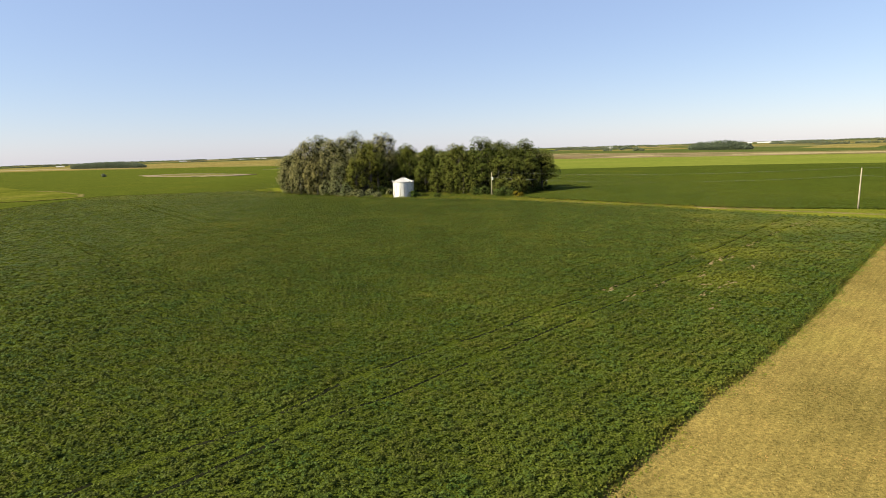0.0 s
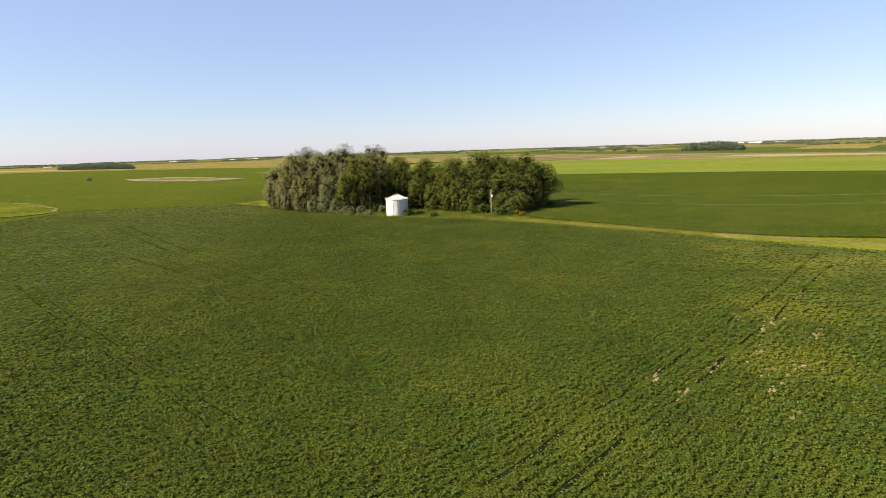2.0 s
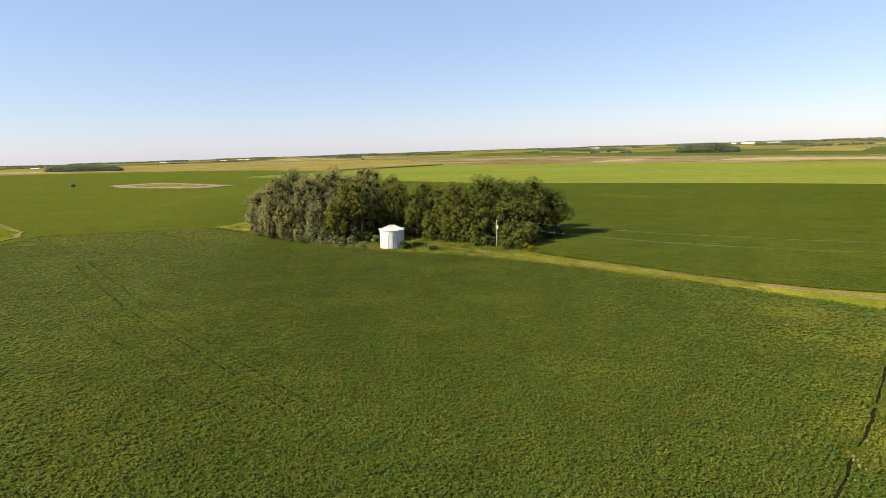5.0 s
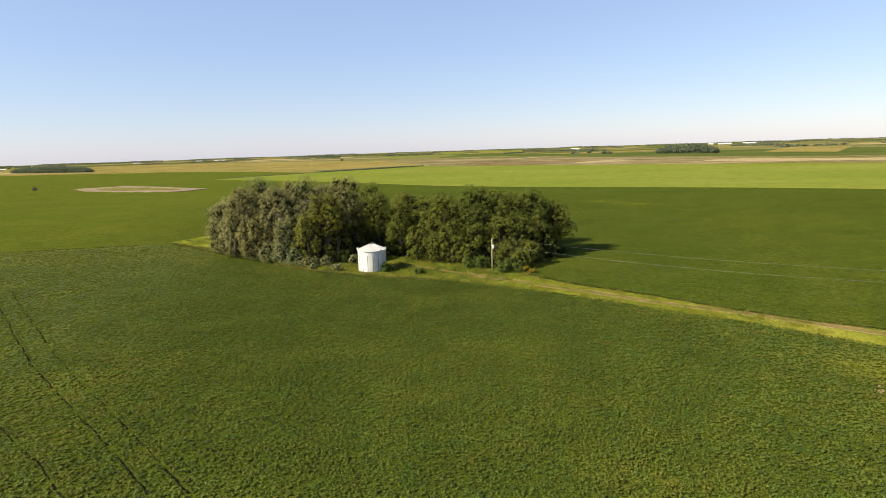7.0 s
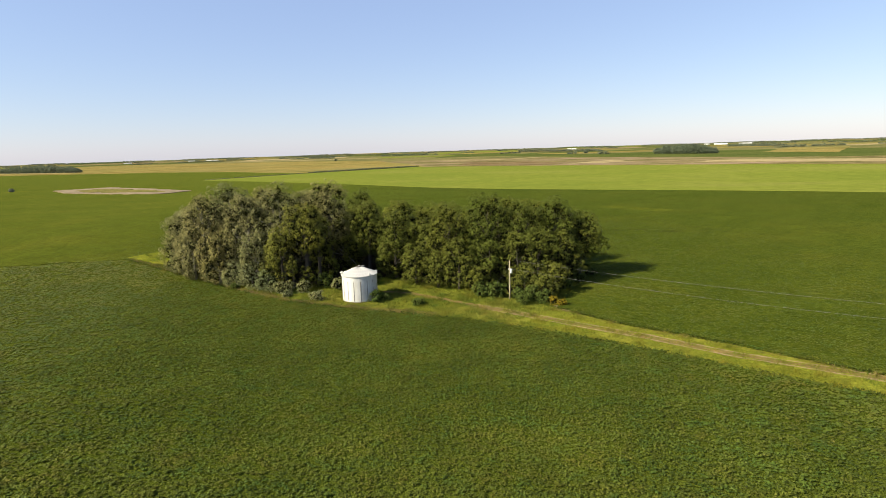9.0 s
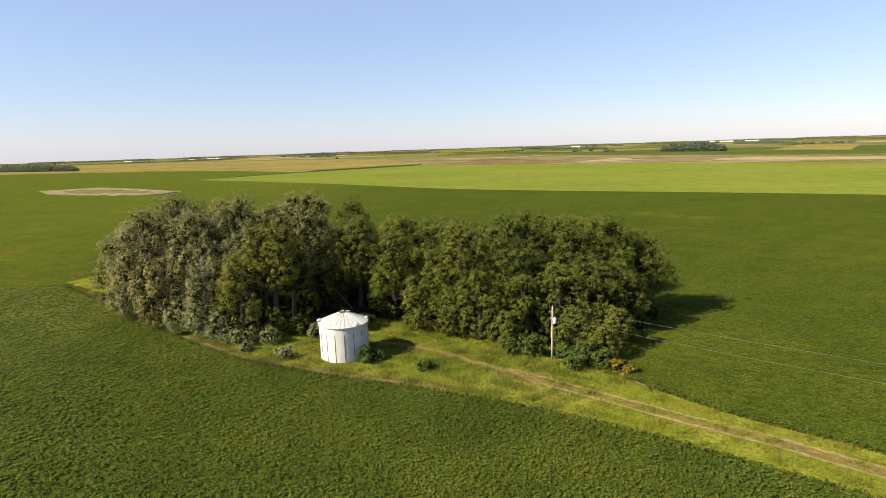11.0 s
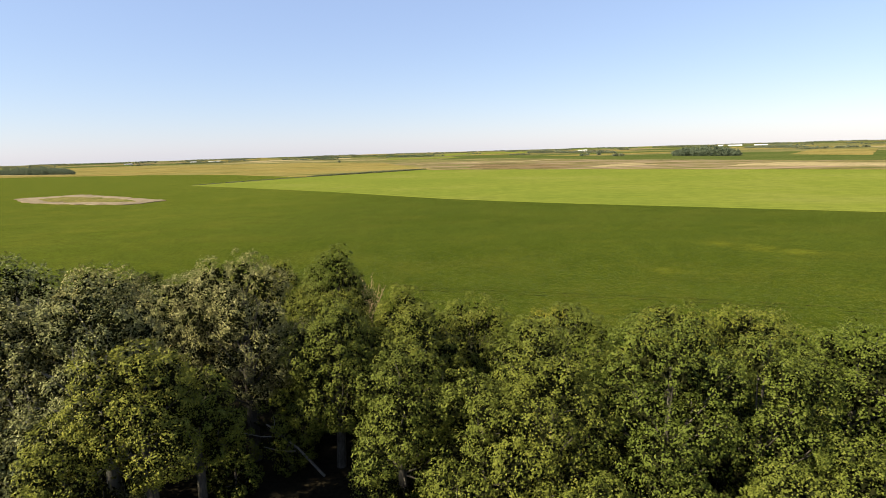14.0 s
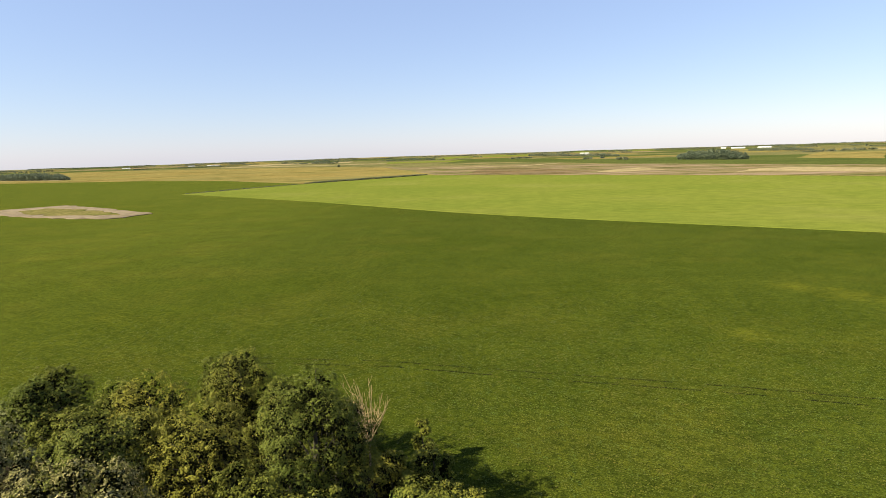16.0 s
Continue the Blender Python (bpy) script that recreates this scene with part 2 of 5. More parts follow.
TRODDEN = plain_material("trodden grass and earth", (0.075, 0.062, 0.016), (0.165, 0.108, 0.040), 1.1, 0.95, bumpy=0.6, distance=0.06, specular=0.1)
SOIL = plain_material("bare soil", (0.1118, 0.081, 0.0362), (0.2012, 0.1565, 0.0782), 1.6, 0.95, bumpy=0.6, distance=0.06, specular=0.1)
# near-black strip colour for the shade down in the wheel ruts
RUT_SHADE = plain_material("rut shade", (0.005, 0.0065, 0.003), (0.015, 0.016, 0.008), 1.6, 1.0, bumpy=0.6, distance=0.06, specular=0.0)
PALE_SOIL = plain_material("pale sandy spoil", (0.098, 0.074, 0.043), (0.185, 0.145, 0.092), 0.12, 0.95, bumpy=0.4, distance=0.2, specular=0.1)
# litter coloured near-black, holding the shade under the trees
SHADED_LITTER = plain_material("shade-dark leaf litter", (0.0068, 0.0056, 0.0031), (0.0187, 0.0149, 0.008), 2.2, 0.95, bumpy=0.6, distance=0.08, specular=0.05)
BARK = plain_material("grey bark", (0.0345, 0.0293, 0.0224), (0.0828, 0.0725, 0.0586), 6, 0.9, bumpy=0.7, distance=0.04, stretch=(1, 1, 0.25), local=True, specular=0.1)
# near-black: the shade deep in the crowns put into the twig colour
CROWN_SHADE = plain_material("crown inner shade", (0.0078, 0.0090, 0.0030), (0.0168, 0.0180, 0.0060), 3, 0.95, bumpy=0.2, specular=0.0)
PALE_BARK = plain_material("pale bark", (0.0848, 0.0783, 0.0652), (0.1499, 0.1402, 0.1207), 5, 0.85, bumpy=0.5, distance=0.03, stretch=(1, 1, 0.3), local=True, specular=0.1)
DEAD_WOOD = plain_material("sun-bleached dead wood", (0.20, 0.14, 0.075), (0.36, 0.26, 0.15), 4, 0.9, bumpy=0.4, distance=0.02, stretch=(1, 1, 0.3), local=True, specular=0.1)
POLE_WOOD = plain_material("weathered pole wood", (0.2013, 0.1708, 0.1217), (0.3316, 0.2864, 0.2107), 9, 0.9, bumpy=0.5, distance=0.02, stretch=(1, 1, 0.08), local=True, specular=0.1)
POPLAR_LEAF = leaf_material("silvery poplar leaves", (0.0674, 0.0666, 0.0224), (0.1480, 0.1419, 0.0538), (0.2705, 0.2448, 0.1256), 0.03, odd_from=0.78)
MAPLE_LEAF = leaf_material("dark maple leaves", (0.0414, 0.0497, 0.0077), (0.0829, 0.0912, 0.0155), (0.1260, 0.1198, 0.0314), 0.03)
ELDER_LEAF = leaf_material("yellow-green elder leaves", (0.0653, 0.0673, 0.0101), (0.1361, 0.1348, 0.0223), (0.2067, 0.1738, 0.0365), 0.05)
SILVER_LEAF = leaf_material("grey-green shrub leaves", (0.0745, 0.0873, 0.0279), (0.1737, 0.1806, 0.0794), (0.2878, 0.2828, 0.1588), 0.2, odd_from=0.74)
BUSH_LEAF = leaf_material("green bush leaves", (0.030, 0.044, 0.009), (0.062, 0.086, 0.018), (0.098, 0.116, 0.034), 0.08)
YELLOW_LEAF = leaf_material("yellow goldenrod", (0.1118, 0.0932, 0.0093), (0.1956, 0.1537, 0.014), (0.233, 0.1863, 0.0279), 0.3)
# leaf green paled and greyed, distance haze put into the colour
HAZY_LEAF = leaf_material("hazy far tree leaves", (0.0891, 0.1026, 0.0682), (0.1161, 0.1296, 0.0841), (0.1418, 0.1512, 0.1015), 0.35)
GALV = plain_material("weathered white galvanised steel", (0.4107, 0.4041, 0.3842), (0.5299, 0.5233, 0.51), 1.3, 0.42, 0.25, 0.06, 0.004, (1, 1, 0.3), True)
ROOF_STEEL = plain_material("weathered roof steel", (0.3758, 0.3629, 0.3434), (0.4795, 0.4666, 0.4471), 1.6, 0.40, 0.35, 0.06, 0.004, local=True)
DARK_STEEL = plain_material("rusted dark steel", (0.0466, 0.042, 0.0373), (0.0932, 0.0792, 0.0699), 5, 0.7, 0.3, local=True)
WHITE_PAINT = plain_material("white farm paint", (0.3977, 0.3977, 0.3866), (0.4529, 0.4529, 0.4419), 0.5, 0.6, local=True)
GREY_ROOF = plain_material("pale sheet roof", (0.40, 0.40, 0.39), (0.50, 0.50, 0.49), 0.5, 0.6, 0.0, local=True)
GREY_CAN = plain_material("grey transformer paint", (0.3835, 0.3989, 0.4066), (0.4757, 0.491, 0.4987), 6, 0.45, local=True)
WIRE = plain_material("aluminium wire", (0.1118, 0.1118, 0.1072), (0.1584, 0.1584, 0.1537), 20, 0.5, 0.5)
PORCELAIN = plain_material("brown porcelain", (0.0466, 0.0279, 0.0186), (0.0745, 0.0466, 0.0326), 20, 0.3, local=True)

from mathutils import geometry

# ---- lay of the land ----
SLOPES = ((330, 0.0), (680, -8.0), (1500, -14.0), (3000, -8.0), (5200, 0.0))


def ease(u):
    u = np.clip(u, 0.0, 1.0)
    return u * u * (3 - 2 * u)


def height(x, y):
    """Level round the grove, a broad shallow valley beyond it, and a rise to the skyline."""
    z = 0.0
    for (a, za), (b, zb) in zip(SLOPES, SLOPES[1:]):
        z = z + (zb - za) * ease((y - a) / (b - a))
    return z - 0.004 * np.maximum(0.0, -x - 300.0) * ease((y - 400.0) / 1500.0)


def finish(ob, mat, smooth=False):
    if mat:
        ob.data.materials.append(mat)
    if smooth:
        ob.data.polygons.foreach_set("use_smooth", [True] * len(ob.data.polygons))
    return ob


def mesh_of(name, verts, faces):
    me = bpy.data.meshes.new(name)
    me.from_pydata([tuple(v) for v in verts], [], faces)
    me.update()
    return me


def quads_mesh(name, corners):
    """A mesh of loose leaves from an (n, corners, 3) array."""
    n, k = corners.shape[:2]
    me = bpy.data.meshes.new(name)
    me.vertices.add(k * n)
    me.vertices.foreach_set("co", corners.astype(np.float32).ravel())
    me.loops.add(k * n)
    me.loops.foreach_set("vertex_index", np.arange(k * n, dtype=np.int32))
    me.polygons.add(n)
    me.polygons.foreach_set("loop_start", np.arange(0, k * n, k, dtype=np.int32))
    me.update(calc_edges=True)
    me.validate()
    return me


def thing(name, at, label, category, group="", turn=0.0, size=1.0):
    ob = new(name)
    ob.matrix_world = pose(at[0], at[1], at[2], 0, 0, turn) @ Matrix.Scale(size, 4)
    return tagged(ob, label, category, group)


def part_of(parent, name, me, mat, label="", smooth=False):
    ob = new(name, me)
    if mat and not me.materials:
        finish(ob, mat, smooth)
    ob.parent = parent
    if label:
        tagged(ob, label)
    return ob


def inside(px, py, outline):
    """Which points lie in the outline."""
    hit = np.zeros(len(px), bool)
    for (x0, y0), (x1, y1) in zip(outline, outline[1:] + outline[:1]):
        cross = (y0 > py) != (y1 > py)
        if y0 != y1:
            hit ^= cross & (px < (x1 - x0) * (py - y0) / (y1 - y0) + x0)
    return hit


def near_line(px, py, line, width):
    """Which points lie within width of a broken line."""
    hit = np.zeros(len(px), bool)
    for (x0, y0), (x1, y1) in zip(line, line[1:]):
        dx, dy = x1 - x0, y1 - y0
        u = np.clip(((px - x0) * dx + (py - y0) * dy) / (dx * dx + dy * dy), 0, 1)
        hit |= np.hypot(px - x0 - u * dx, py - y0 - u * dy) < width
    return hit


LINES_Y = list(range(330, 1600, 40)) + list(range(1600, 5400, 100))
LINES_X = list(range(-3000, -200, 150))


def ragged(outline, step, wobble, fine=False):
    """The outline with points set closer and a little uneven, as a sown edge is."""
    rng = random.Random(len(outline))
    pts = []
    for (x0, y0), (x1, y1) in zip(outline, outline[1:] + outline[:1]):
        n = max(1, min(60, int(math.hypot(x1 - x0, y1 - y0) / step)))
        if not fine and (min(y0, y1) > 420 or max(abs(x0), abs(x1)) > 420):
            n = min(n, 3)
        for k in range(n):
            w = wobble if k else 0
            pts.append((x0 + (x1 - x0) * k / n + rng.uniform(-w, w), y0 + (y1 - y0) * k / n + rng.uniform(-w, w)))
    return pts


def field(name, outline, rise, mat, label, step=3.0, wobble=0.25, category="field", fine=False):
    """A crop as a sheet that follows the land, with edges down to the ground."""
    bm = bmesh.new()
    pts = ragged(outline, step, wobble, fine)
    vs = [bm.verts.new((x, y, 0)) for x, y in pts]
    for tri in geometry.tessellate_polygon([[Vector((x, y, 0)) for x, y in pts]]):
        bm.faces.new([vs[i] for i in tri])
    xs, ys = [v.co.x for v in vs], [v.co.y for v in vs]
    for axis, values, lo, hi in ((1, LINES_Y, min(ys), max(ys)), (0, LINES_X, min(xs), max(xs))):
        for v in values:
            if lo < v < hi:
                co, no = ((0, v, 0), (0, 1, 0)) if axis else ((v, 0, 0), (1, 0, 0))
                bmesh.ops.bisect_plane(bm, geom=bm.verts[:] + bm.edges[:] + bm.faces[:], plane_co=co, plane_no=no)
    for v in bm.verts:
        v.co.z = float(height(v.co.x, v.co.y)) + rise
    rim = [e for e in bm.edges if e.is_boundary]
    out = bmesh.ops.extrude_edge_only(bm, edges=rim)
    for v in out["geom"]:
        if isinstance(v, bmesh.types.BMVert):
            v.co.z -= rise + 0.1
    bmesh.ops.recalc_face_normals(bm, faces=bm.faces[:])
    me = bpy.data.meshes.new(name)
    bm.to_mesh(me)
    bm.free()
    if sum(p.normal.z * p.area for p in me.polygons) < 0:
        me.flip_normals()
    return tagged(finish(new(name, me), mat), label, category, kind="structure")


# ---- the ground, one sheet to the skyline ----
gx = np.r_[np.arange(-5600, -3000, 200), np.arange(-3000, -200, 150), np.arange(-200, 5601, 200)]
gy = np.r_[np.arange(-1600, 330, 200), np.array(LINES_Y), 5400]
GX, GY = np.meshgrid(gx, gy)
gv = np.stack([GX, GY, height(GX, GY)], -1).reshape(-1, 3)
nx = len(gx)
gf = [(r * nx + c, r * nx + c + 1, (r + 1) * nx + c + 1, (r + 1) * nx + c) for r in range(len(gy) - 1) for c in range(nx - 1)]
ground = tagged(finish(new("ground", mesh_of("ground", gv, gf)), PLAIN), "level farmland of dry and green pasture reaching the skyline", "ground", kind="structure")

LANE_LOW = [(82.5, 111.5), (70, 122.5), (60, 132), (45.5, 146.3), (37.5, 152.6), (26.8, 162), (12.6, 173.5), (2.5, 180), (-9.3, 185.8), (-15.8, 188.7), (-22, 191.1), (-31, 195.2), (-40, 200), (-52, 209.2), (-63, 219.6), (-80, 235), (-102, 255.5)]
GROVE_BACK = [(-92, 274), (-72, 290), (-47, 292), (-28, 280), (-18, 268), (-8, 250), (12, 243), (27, 236), (31, 225), (28, 213), (21, 202), (16.8, 193)]
LANE_UP = [(14.8, 188.4), (20.2, 181.6), (24.0, 177.1), (30.8, 171.2), (37.4, 165.4), (46, 156), (56, 147.2), (65.5, 140.8), (74, 136.8), (84, 134.8), (92.4, 131), (130, 104), (210, 50)]
STUBBLE_SIDE = [(5.4, 24.5), (14.8, 35.3), (18.3, 38.6), (21.9, 42.5), (26.6, 47.6), (33.2, 54.9), (44.6, 68.4), (53.4, 78.7), (63.4, 90.2)]
PALE_LOW = [(245, 385), (180, 451), (92, 539), (-6, 641), (-148, 791), (-379, 1011)]
SOY_EDGE = LANE_LOW + GROVE_BACK + LANE_UP + [(560, -180), (820, -180), (400, 230)] + PALE_LOW + [(-258, 1247), (-506, 1532), (-756, 1695), (-1297, 1889), (-2300, 2150), (-2300, -600), (-545, -600), (-60, -49.5)] + STUBBLE_SIDE
# before the grove the plants stand free over their soil; beyond, the closed canopy is a sheet
NEAR_PLOT = [(-60, -49.5)] + STUBBLE_SIDE + LANE_LOW + [(-165, 245), (-165, 110)]
FAR_PLOT = LANE_LOW[-1:] + GROVE_BACK + LANE_UP + [(560, -180), (820, -180), (400, 230)] + PALE_LOW + [(-258, 1247), (-506, 1532), (-756, 1695), (-1297, 1889), (-2300, 2150), (-2300, -600), (-545, -600), (-60, -49.5), (-165, 110), (-165, 245)]
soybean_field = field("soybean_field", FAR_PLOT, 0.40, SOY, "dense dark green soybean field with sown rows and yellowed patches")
field("soybean_undergrowth", NEAR_PLOT, 0.28, SOY_LOW, "lower leaves of the soybeans, with shaded gaps coloured in", category="field")
GOLD_EDGE = [(-543, -600), (-59.8, -49.7)] + [(x + 0.15, y - 0.15) for x, y in STUBBLE_SIDE] + [(84.2, 113.2), (108, 96), (520, -230), (520, -600)]
stubble_field = field("stubble_field", GOLD_EDGE, 0.12, STUBBLE, "golden cut grain stubble beside the soybeans")
GROVE_BED = [(x - 0.7, y - 0.9) for x, y in LANE_LOW[7:]] + [(x, y + 1.2) for x, y in GROVE_BACK[:8]] + [(x + 1.2, y) for x, y in GROVE_BACK[8:]] + [(15.5, 189.3), (9, 183.5)]
grass_tip = field("grass_tip", [(-103, 258), (-95, 272), (-84, 262), (-81.5, 243), (-90.5, 248.5)], 0.47, LANE_GRASS, "bright yellow-green grass at the grove's tip", 2.0, 0.4, "grass")
field("grove_grass", GROVE_BED, 0.10, GRASS, "rough green grass and weeds under and before the grove", 3.0, 0.3, "grass")
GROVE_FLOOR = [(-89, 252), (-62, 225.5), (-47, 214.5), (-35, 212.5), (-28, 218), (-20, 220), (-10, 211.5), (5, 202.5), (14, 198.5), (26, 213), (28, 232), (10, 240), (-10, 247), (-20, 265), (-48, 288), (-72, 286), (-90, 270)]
# leaf litter whose colour carries the grove's shade
grove_floor = field("grove_floor", GROVE_FLOOR, 0.13, SHADED_LITTER, "leaf litter under the grove's trees, near-black for their shade", 2.0, 0.5, "ground")
LANE_BED = [(x - 0.7, y - 0.9) for x, y in LANE_LOW[:8]] + [(8, 184.0), (15.5, 189.3)] + [(x + 0.7, y + 0.9) for x, y in LANE_UP] + [(200, 34), (120, 86)]
field("grass_lane", LANE_BED, 0.104, LANE_GRASS, "bright yellow-green grass lane with wheel ruts", 3.0, 0.3, "grass")
pale_field = field("pale_field", [(400, 228)] + [(x + 1.5, y + 1.5) for x, y in PALE_LOW] + [(-257, 1244), (-53, 1490), (60, 1400), (240, 1260), (400, 1090), (505, 960), (590, 845), (900, 400), (1200, 0), (830, -180)], 0.5, PALE_CROP, "pale yellow-green ripening crop in a broad level field")
tan_field = field("tan_field", [(-254, 1252), (-500, 1538), (-750, 1702), (-1290, 1896), (-2290, 2156), (-3300, 3300), (-1600, 3100), (-392, 2409), (-197, 2164), (-20, 1520)], 0.45, TAN_CROP, "tan cut grain field in long strips")
field("wetland_strip", [(-48, 1494), (64, 1404), (245, 1264), (405, 1094), (510, 964), (596, 849), (1000, 360), (1500, 420), (864, 1310), (671, 1652), (515, 1840), (380, 2050), (-190, 2160)], 0.3, WETLAND, "brown streaked wetland with dry pale strips", wobble=1.0)
field("far_green_field", [(520, 1850), (676, 1662), (870, 1320), (1600, 900), (2000, 1300), (1400, 2100), (1000, 2300), (560, 2350), (420, 2090)], 0.5, FAR_GREEN, "far dark green crop field")
field("grass_waterway", [(-171.5, 240), (-174, 230), (-183, 224), (-194, 221), (-290, 205), (-420, 260), (-400, 420), (-312, 362), (-236, 297), (-219, 290), (-198, 271), (-183, 258)], 0.55, WEEDY, "yellow-green weedy hollow in the soybeans", 3.0, 0.6, "grass")
spoil = field("spoil_patch", [(-270, 709), (-280, 680), (-292, 674), (-374, 706), (-429, 740), (-477, 800), (-433, 847), (-362, 791)], 0.9, PALE_SOIL, "low bare patch of sandy brown spoil in the soybeans", 9.0, 3.0, fine=True)
field("spoil_weeds", [(-296, 703), (-352, 716), (-400, 738), (-436, 775), (-430, 805), (-398, 790), (-352, 760), (-320, 735)], 1.1, SPOIL_GRASS, "thin dry green weeds on the sandy spoil", 9.0, 5.0, fine=True)

# strips and patches in the wide fields
field("pale_strip", [(482, 1162), (546, 1195), (604, 1100), (660, 1000), (900, 700), (1000, 720), (747, 1173), (683, 1330), (597, 1298)], 0.45, FAR_PALE, "pale pinkish cut strip in the wetland", 25, 6.0, fine=True)
field("pale_strip", [(289, 1367), (377, 1353), (469, 1412), (459, 1553), (400, 1500)], 0.45, FAR_PALE, "pale pinkish cut strip in the wetland", 25, 6.0, fine=True)
# ground strip added to stand for a line of blown dust
field("pale_strip", [(-1080, 3040), (-543, 2700), (-235, 2660), (-235, 2740), (-543, 2780), (-1080, 3140)], 0.75, FAR_PALE, "long pale strip on the far plain", 60, 5.0, fine=True)
# pale field strip, with dust haze put into its colour
field("pale_strip", [(-1180, 1963), (-1490, 2120), (-2290, 2330), (-2290, 2460), (-1600, 2300), (-1180, 2030)], 0.75, FAR_PALE, "long pale strip on the far plain", 60, 5.0, fine=True)
field("pale_strip", [(-72, 1905), (29, 1958), (247, 1905), (397, 2045), (380, 2075), (240, 1940), (25, 1995), (-75, 1940)], 0.75, FAR_PALE, "long pale strip on the far plain", 60, 4.0, fine=True)
field("tan_strip", [(1040, 1880), (1110, 1640), (1588, 2243), (1425, 2356)], 0.85, TAN_CROP, "tan cut grain field beside the green crop", 60, 4.0, fine=True)
field("brown_marsh", [(55, 1505), (232, 1325), (331, 1434), (246, 1716), (101, 1762)], 0.5, MARSH, "reddish brown marsh grass", 20, 8.0, fine=True)
field("grass_strip", [(60, 2700), (480, 1990), (560, 2330), (237, 3120)], 0.8, FAR_GREEN, "far green meadow strip", 60, 4.0, fine=True)

# ---- far fields to the skyline, each a strip of its own ----
rng = random.Random(4)
for y0, y1 in ((2450, 2650), (2660, 2900), (2920, 3200), (3230, 3600), (3640, 4100), (4150, 4700), (4720, 5300)):
    x = -0.85 * y1
    while x < 0.95 * y1:
        w = rng.uniform(260, 800)
        if rng.random() < 0.72 and not (x < -400 and y0 < 3150):
            m = rng.choice((FAR_GREEN, FAR_GREEN, TAN_CROP, TAN_CROP, FAR_PALE, WETLAND, PALE_CROP))
            lean = rng.uniform(-60, 60)
            field("far_field", [(x, y0), (x + w, y0 + lean * 0.3), (x + w + lean, y1), (x + lean, y1 - 10)], 0.5, m, "far strip of farmland near the skyline", 500, 0)
        x += w + rng.uniform(10, 200)

# ---- leaves and blades ----
gen = np.random.default_rng(7)


def unit(v):
    return v / np.maximum(np.linalg.norm(v, axis=-1, keepdims=True), 1e-6)


def leaf_corners(at, facing, length, width, droop=0.15):
    """Pointed leaves: base, side, tip and side of each, lying across the way that it faces."""
    n = len(at)
    a = unit(np.cross(facing, unit(gen.normal(size=(n, 3)))))
    b = np.cross(unit(facing), a)
    L, W = (np.broadcast_to(v, n)[:, None] for v in (length, width))
    back = -droop * L * unit(facing)
    return np.stack([at - a * L / 2, at + b * W / 2 + back * 0, at + a * L / 2 + back, at - b * W / 2], 1)


def sown(box, per_metre, outline, avoid=()):
    x0, y0, x1, y1 = box
    n = int((x1 - x0) * (y1 - y0) * per_metre)
    px, py = gen.uniform(x0, x1, n), gen.uniform(y0, y1, n)
    keep = inside(px, py, outline)
    for line, width in avoid:
        keep &= ~near_line(px, py, line, width * 1.0)
    return px[keep], py[keep]


# wheel tracks through the soybeans: worn ruts with shade painted near-black, and bare soil
RUTS = [
    [(-45, 1), (-20.1, 24.4), (-16.8, 27.8), (-13.4, 31.1), (-9.6, 37.1), (-6.1, 41.3), (1, 47.8), (8.1, 56.1), (10.8, 58.4), (15.7, 63.4), (19.4, 67.7), (23.8, 72.7), (30.1, 79.8), (37.5, 87.5), (47.4, 99.4), (56.3, 110), (64, 119)],
    [(-42, -4), (-14.6, 25.4), (-9.2, 32.3), (-5.4, 35.4), (-2.1, 39.4), (4.3, 46.1), (8.9, 51.2), (14, 56.6), (18.3, 61), (21.9, 65.2), (28.3, 72.6), (34.6, 79), (38.7, 84.3), (45.2, 91.5), (53, 101), (61, 109.8)],
    [(-112, 186), (-101, 173), (-69.8, 138.1), (-50.5, 119.1), (-43, 111.9), (-24, 92)],
    [(-110, 189), (-99, 176), (-67.2, 140.4), (-58.3, 131), (-47, 119.9), (-22, 94)],
    [(-82, 108), (-62.8, 90.2), (-44.3, 73.6), (-31.2, 62.1), (-22, 54)],
    [(-78, 107), (-59.5, 89.5), (-40.6, 72.6), (-27.6, 61.2), (-18, 53)],
    [(-75, 131), (-54.4, 113.5), (-49.2, 109.4), (-44.2, 104.7), (-30, 92)],
]
BACK_RUTS = [[(-60, 312), (-28, 307), (3.8, 297.6), (29.2, 290.5), (48.4, 284.1), (90, 268)], [(-60, 314.6), (-28, 309.6), (4.4, 300.2), (29.9, 293.1), (49.2, 286.7), (91, 270.6)]]
SPOTS = [(15.3, 62.9, 0.9), (21.7, 64.9, 0.8), (16.4, 59.3, 0.7), (31.7, 80.9, 1.1), (34.4, 78.7, 1.3), (31.6, 75.5, 1.1), (43.4, 89.3, 1.1), (51.2, 99.1, 0.9), (60.9, 110, 1), (57.4, 110.4, 0.9), (27.4, 68.2, 0.6), (26, 63.8, 0.6), (28.4, 63.7, 0.6), (24.9, 60.5, 0.7), (36, 73.6, 0.6), (23.8, 55.3, 0.5), (62.5, 108, 1.2), (66, 112.5, 0.9), (47.2, 119.8, 0.7), (50.3, 118.3, 0.8)]


